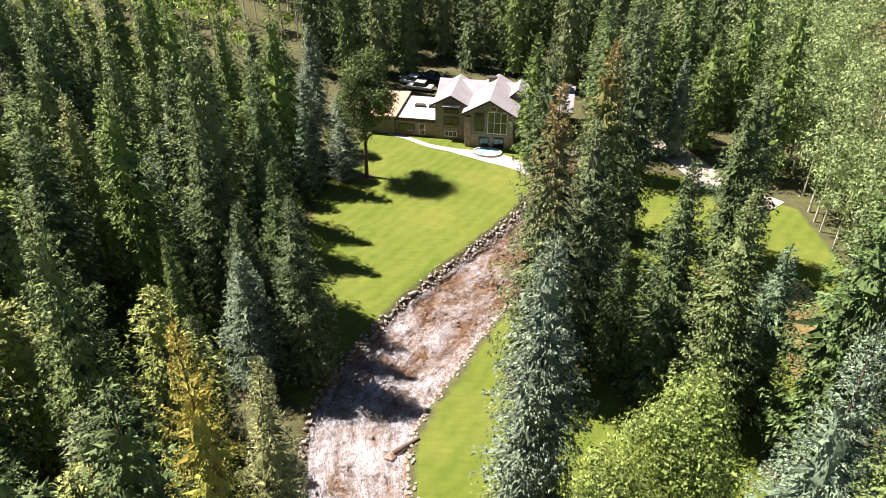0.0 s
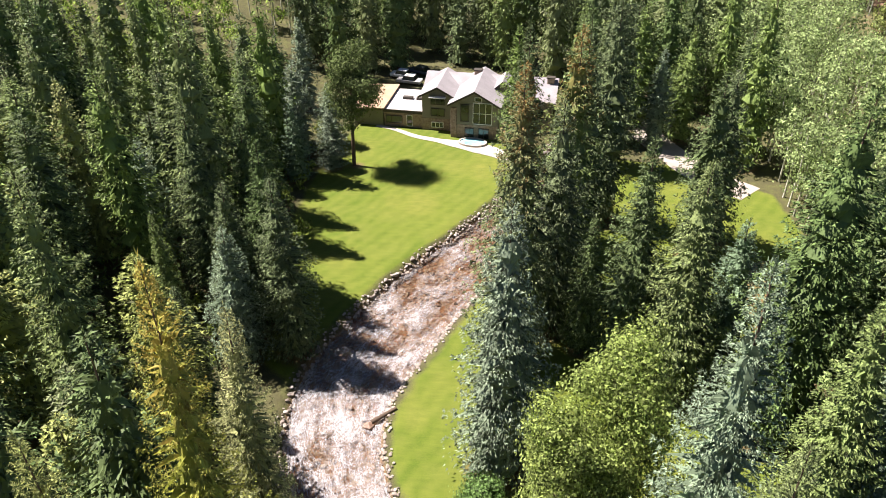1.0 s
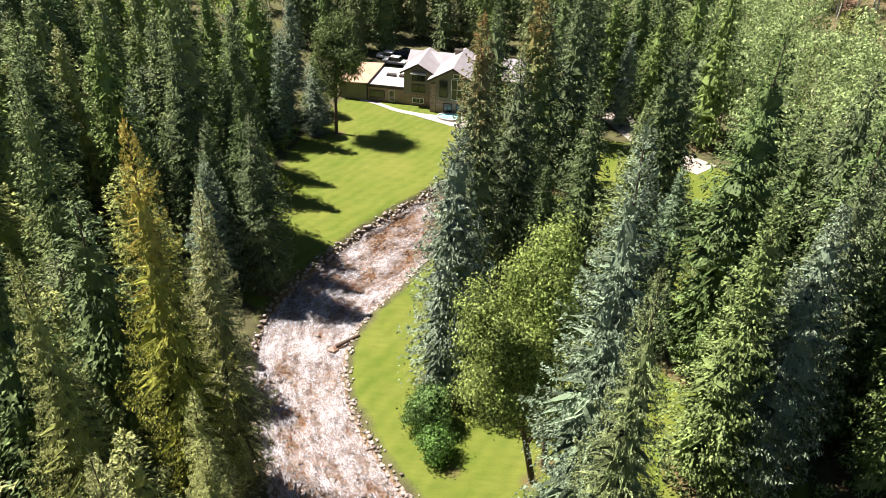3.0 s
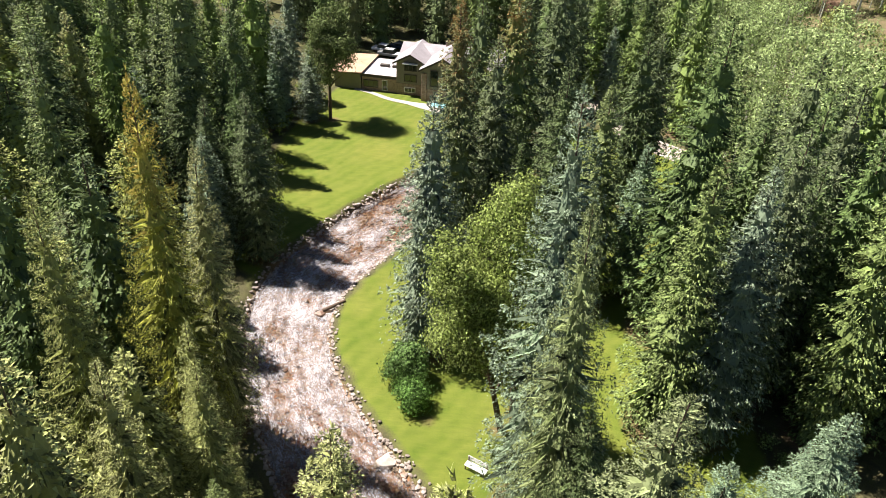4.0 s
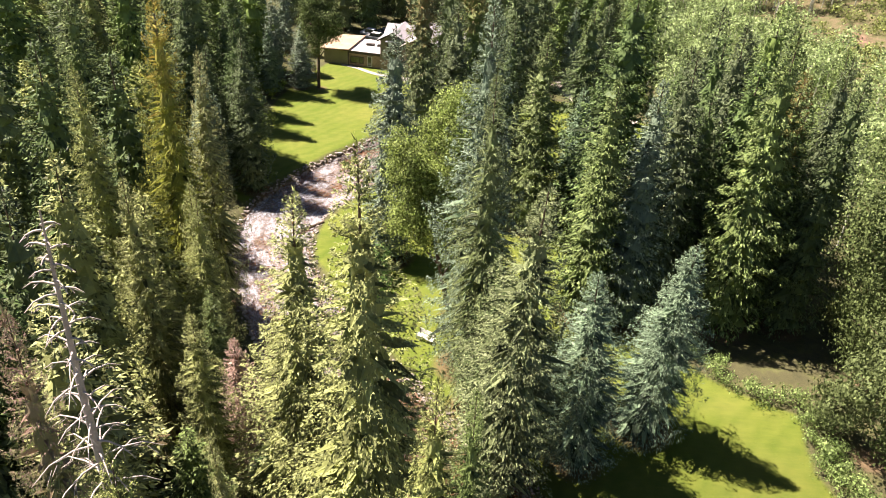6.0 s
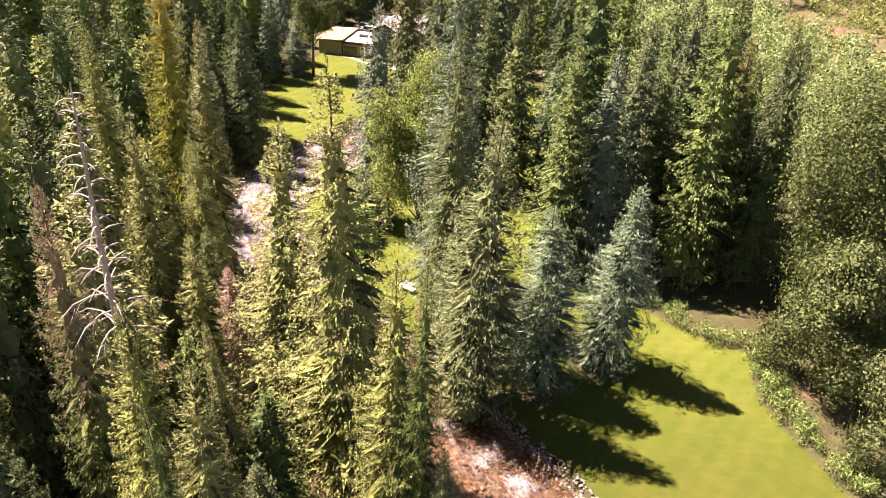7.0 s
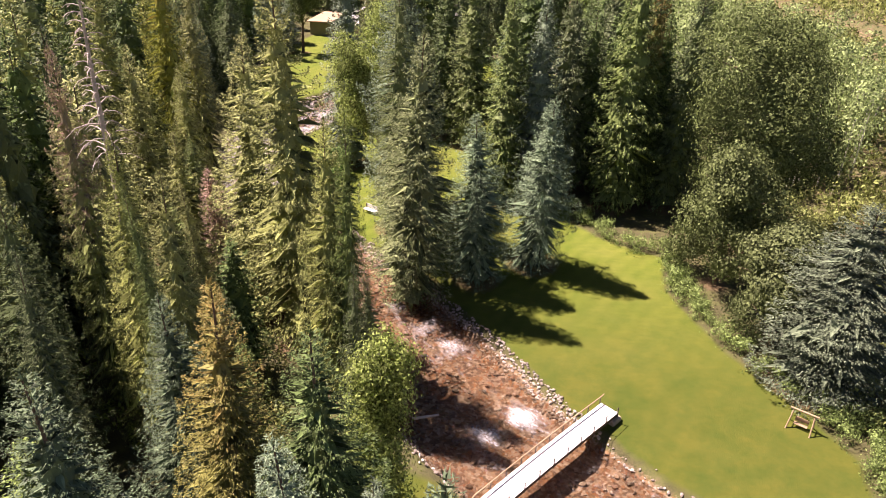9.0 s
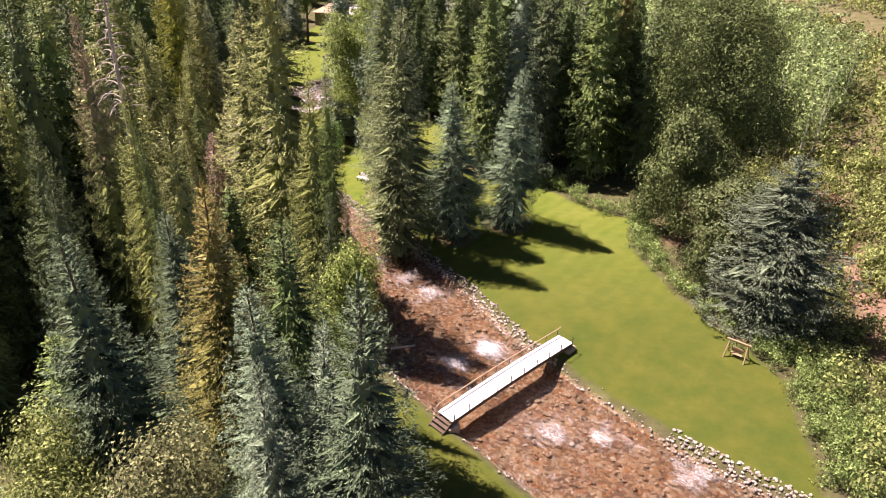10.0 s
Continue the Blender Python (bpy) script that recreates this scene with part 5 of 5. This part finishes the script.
# ---- footbridge, swing, bench ----
def build_bridge():
    a, b = Vector((24.23, -23.62, 0)), Vector((33.53, -12.65, 0))
    L = (b - a).length
    turn = math.degrees(math.atan2(b.y - a.y, b.x - a.x))
    br = tagged(new("footbridge"), "narrow pale timber footbridge with iron posts across the stream", "bridge")
    br.matrix_basis = pose(a.x, a.y, 0, 0, 0, turn)
    crown = lambda x: 0.82 + 0.16 * math.sin(math.pi * min(max(x / L, 0), 1))
    W = 0.76
    for side in (-0.58, 0.58):
        def beam(bm):
            xs_ = np.linspace(-0.1, L + 0.1, 15)
            rows = []
            for x in xs_:
                z = crown(x) - 0.06
                rows.append([bm.verts.new((x, side + dy, z + dz)) for dy, dz in ((-0.1, -0.42), (0.1, -0.42), (0.1, 0), (-0.1, 0))])
            for r0, r1 in zip(rows, rows[1:]):
                for k in range(4):
                    bm.faces.new((r0[k], r0[(k + 1) % 4], r1[(k + 1) % 4], r1[k]))
            bm.faces.new(rows[0][::-1])
            bm.faces.new(rows[-1])
            bmesh.ops.recalc_face_normals(bm, faces=bm.faces)
        piece("beam", beam, DARK_WOOD, br, "dark weathered beam")
    bm = bmesh.new()
    box(bm, -0.095, 0.095, -W, W, -0.055, 0, 0.008)
    plank = bpy.data.meshes.new("plank")
    bm.to_mesh(plank)
    plank.materials.append(DECK)
    n = int(L / 0.2)
    r = np.random.RandomState(3)
    for i in range(n):
        x = (i + 0.5) * L / n
        o = part("plank", plank, br)
        o.matrix_basis = pose(x, r.uniform(-0.01, 0.01), crown(x) + r.uniform(-0.003, 0.003), 0, -math.degrees(math.atan(0.16 * math.pi / L * math.cos(math.pi * x / L))), 0)
    posts = 10
    for side in (-1, 1):
        tops = []
        for i in range(posts):
            x = 0.15 + (L - 0.3) * i / (posts - 1)
            z = crown(x)
            v, f = tube([(x, side * (W + 0.05), z - 0.3), (x, side * (W + 0.05), z + 0.62)], [0.045, 0.04], 7)
            part("post", mesh_of("post", v, f, [STEEL], True), br)
            tops.append((x, side * (W + 0.05), z + 0.62))
        if side > 0:
            tops = [(tops[0][0] - 0.3, tops[0][1], tops[0][2] - 0.15)] + tops + [(tops[-1][0] + 0.4, tops[-1][1], tops[-1][2] + 0.05)]
        v, f = tube(tops, [0.05 if side > 0 else 0.018] * len(tops), 7)
        part("handrail", mesh_of("handrail", v, f, [LOG if side > 0 else STEEL], True), br)
    for i in range(4):
        piece("step", lambda bm: box(bm, -0.30 * (i + 1) - 0.02, -0.30 * i - 0.03, -W, W, 0.82 - 0.2 * (i + 1) - 0.06, 0.82 - 0.2 * (i + 1), 0.01), DARK_WOOD if i < 3 else DECK, br, "worn timber step")
    for sy in (-W + 0.05, W - 0.05):
        piece("stringer", lambda bm: solid(bm, [(-1.25, -0.25), (0.0, -0.25), (0.0, 0.70), (-1.25, -0.06)], sy - 0.03, sy + 0.03), DARK_WOOD, br)
    for x in (0.15, L - 0.15):
        piece("abutment", lambda bm: box(bm, x - 0.55, x + 0.55, -0.95, 0.95, -1.4, crown(x) - 0.484, 0.08), MASONRY, br, "rough stone abutment")


def log_between(p, q, r0, r1=None, sides=8):
    p, q = Vector(p), Vector(q)
    return tube([p, p.lerp(q, 0.5), q], [r0, (r0 + (r1 or r0)) / 2, r1 or r0], sides)


def build_swing():
    s = tagged(new("log_swing"), "rustic log-framed garden swing standing on the lawn's edge", "swing")
    s.matrix_basis = pose(48.0, -12.2, h(48.0, -12.2), 0, 0, -32) @ Matrix.Diagonal((0.66, 0.78, 0.72, 1))
    for x in (-1.25, 1.25):
        for y in (-0.85, 0.85):
            part("leg", mesh_of("leg", *log_between((x * 1.05, y, -0.1), (x * 0.9, -y * 0.08, 2.2), 0.09, 0.07), [LOG], True), s)
        part("brace", mesh_of("brace", *log_between((x, -0.55, 0.8), (x, 0.55, 0.8), 0.06), [LOG], True), s)
    part("ridge_log", mesh_of("ridge_log", *log_between((-1.55, 0, 2.2), (1.55, 0, 2.2), 0.1), [LOG], True), s)
    piece("seat", lambda bm: [box(bm, -0.75, 0.75, -0.25 + k * 0.13, -0.14 + k * 0.13, 0.48, 0.52, 0.008) for k in range(4)], LOG, s)
    piece("backrest", lambda bm: [box(bm, -0.75, 0.75, 0.27, 0.31, 0.62 + k * 0.13, 0.73 + k * 0.13, 0.008) for k in range(4)], LOG, s)
    for x in (-0.7, 0.7):
        part("chain", mesh_of("chain", *log_between((x, 0.0, 0.5), (x, 0.0, 2.15), 0.015, 0.015, 5), [STEEL]), s)
    bench = tagged(new("garden_bench"), "pale weathered garden bench standing on the lawn", "bench")
    bench.matrix_basis = pose(9.7, 18.6, h(9.7, 18.6), 0, 0, -28)
    piece("seat", lambda bm: [box(bm, -0.9, 0.9, -0.28 + k * 0.15, -0.15 + k * 0.15, 0.42, 0.46, 0.008) for k in range(4)], DECK, bench)
    piece("backrest", lambda bm: [box(bm, -0.9, 0.9, 0.34, 0.38, 0.52 + k * 0.15, 0.64 + k * 0.15, 0.008) for k in range(3)], DECK, bench)
    for x in (-0.8, 0.8):
        for y, top in ((-0.22, 0.416), (0.30, 0.95)):
            piece("leg", lambda bm: box(bm, x - 0.04, x + 0.04, y - 0.035, y + 0.035, -0.02, top), DARK_WOOD, bench)


HEAP = (0.6, 6.8)


def build_deadwood():
    """Bare snags, fallen logs and drift."""
    r = np.random.RandomState(6)
    x, y, top = 1.1, -18.6, 32.4
    z = h(x, y)
    snag = tagged(new("dead_tree"), "bare grey dead spruce with broken drooping branches", "tree")
    snag.matrix_basis = pose(x, y, z)
    H = top - z
    part("trunk", mesh_of("trunk", *tube([(0, 0, -0.4), (0.1, 0, H * 0.5), (-0.05, 0.1, H * 0.8), (0.12, 0.05, H)], [0.26, 0.2, 0.12, 0.025], 8), [GREY_WOOD], True), snag)
    for k in range(64):
        u = 0.66 + 0.33 * k / 64
        a, ln = k * 2.4 + r.uniform(-0.5, 0.5), ((1 - u) * 5.0 + 0.5) * r.uniform(0.6, 1.2)
        p = Vector((0.02, 0.06, u * H))
        d = Vector((math.cos(a), math.sin(a), 0))
        pts = [p, p + d * ln * 0.35 + Vector((0, 0, 0.10 * ln)), p + d * ln * 0.7 + Vector((0, 0, 0.06 * ln)), p + d * ln + Vector((0, 0, -0.16 * ln))]
        limb = [tube(pts, [0.045, 0.034, 0.024, 0.01], 4)]
        for s in (-1, 1, -0.6):
            q = pts[1] + (pts[3] - pts[1]) * r.uniform(0.0, 0.6)
            limb.append(tube([q, q + (d * 0.5 + d.cross(Vector((0, 0, 1))) * s * 0.4 + Vector((0, 0, -0.45))) * ln * 0.3], [0.016, 0.007], 3))
        part("branch", mesh_of("branch", *join(limb), [GREY_WOOD], True), snag)
    heap = tagged(new("driftwood_heap"), "heap of bleached broken branches on the shaded bank", "driftwood")
    heap.matrix_basis = pose(HEAP[0], HEAP[1], h(*HEAP))
    for k in range(16):
        a, ln, tilt = r.uniform(0, 6.28), r.uniform(1.2, 2.8), r.uniform(0.05, 0.55)
        p = Vector((r.uniform(-1.1, 1.1), r.uniform(-1.1, 1.1), r.uniform(0.02, 0.25)))
        d = Vector((math.cos(a), math.sin(a), tilt)) * ln
        limb = [tube([p, p + d * 0.5 + Vector((0, 0, 0.12)), p + d], [0.06, 0.045, 0.015], 5)]
        for q in (0.4, 0.65):
            limb.append(tube([p + d * q, p + d * q + Vector((math.cos(a + 1.0), math.sin(a + 1.0), 0.5)) * ln * 0.3], [0.025, 0.008], 4))
        part("branch", mesh_of("branch", *join(limb), [GREY_WOOD], True), heap)
    stone = tagged(new("boulder"), "large pale boulder on the bank below the lawn", "rock")
    me = stone_mesh(93)
    me.materials.append(STONE)
    o = part("stone", me, stone)
    o.matrix_basis = pose(2.7, 19.6, h(2.7, 19.6) + 0.25, 0, 0, 30) @ Matrix.Diagonal((1.1, 0.7, 0.6, 1))
    log = tagged(new("fallen_log"), "dark drift log stranded on stones at the stream's edge", "log")
    part("trunk", mesh_of("log", *log_between((-6.4, 38.0, -0.45), (-4.3, 39.3, 0.1), 0.22, 0.14), [DARK_WOOD], True), log)
    rock = tagged(new("boulder"), "dark wet boulder at the stream's edge", "rock")
    me = stone_mesh(91)
    me.materials.append(BED_STONE)
    o = part("stone", me, rock)
    o.matrix_basis = pose(-6.6, 37.8, -0.7) @ Matrix.Diagonal((0.75, 0.6, 0.6, 1))
    log = tagged(new("fallen_log"), "pale drift log lying in the stream", "log")
    part("trunk", mesh_of("log", *log_between((18.6, -14.2, -0.6), (20.6, -13.6, -0.5), 0.12, 0.09), [GREY_WOOD], True), log)


def build_fence():
    fence = tagged(new("rail_fence"), "weathered two-rail wooden fence beside the hillside trail", "fence")
    spots = [Vector((float(trail_x(y)) - 2.6, y, h(float(trail_x(y)) - 2.6, y))) for y in np.arange(84, 106, 3.6)]
    for p in spots:
        part("post", mesh_of("post", *log_between(p - Vector((0, 0, 0.2)), p + Vector((0, 0, 1.25)), 0.1), [DARK_WOOD], True), fence)
    for p, q in zip(spots, spots[1:]):
        for z in (0.55, 1.05):
            part("rail", mesh_of("rail", *log_between(p + Vector((0, 0, z)), q + Vector((0, 0, z)), 0.055), [LOG], True), fence)


build_house()
build_fence()
for x, y, turn, colour, word in ((-12.0, 121.5, 70, (0.6, 0.6, 0.6), "silver"), (-8.8, 123.5, 60, (0.05, 0.06, 0.08), "dark"), (-10.5, 118.6, 75, (0.5, 0.48, 0.45), "pale")):
    car(x, y, turn, colour, word)
build_bridge()
build_swing()
build_deadwood()
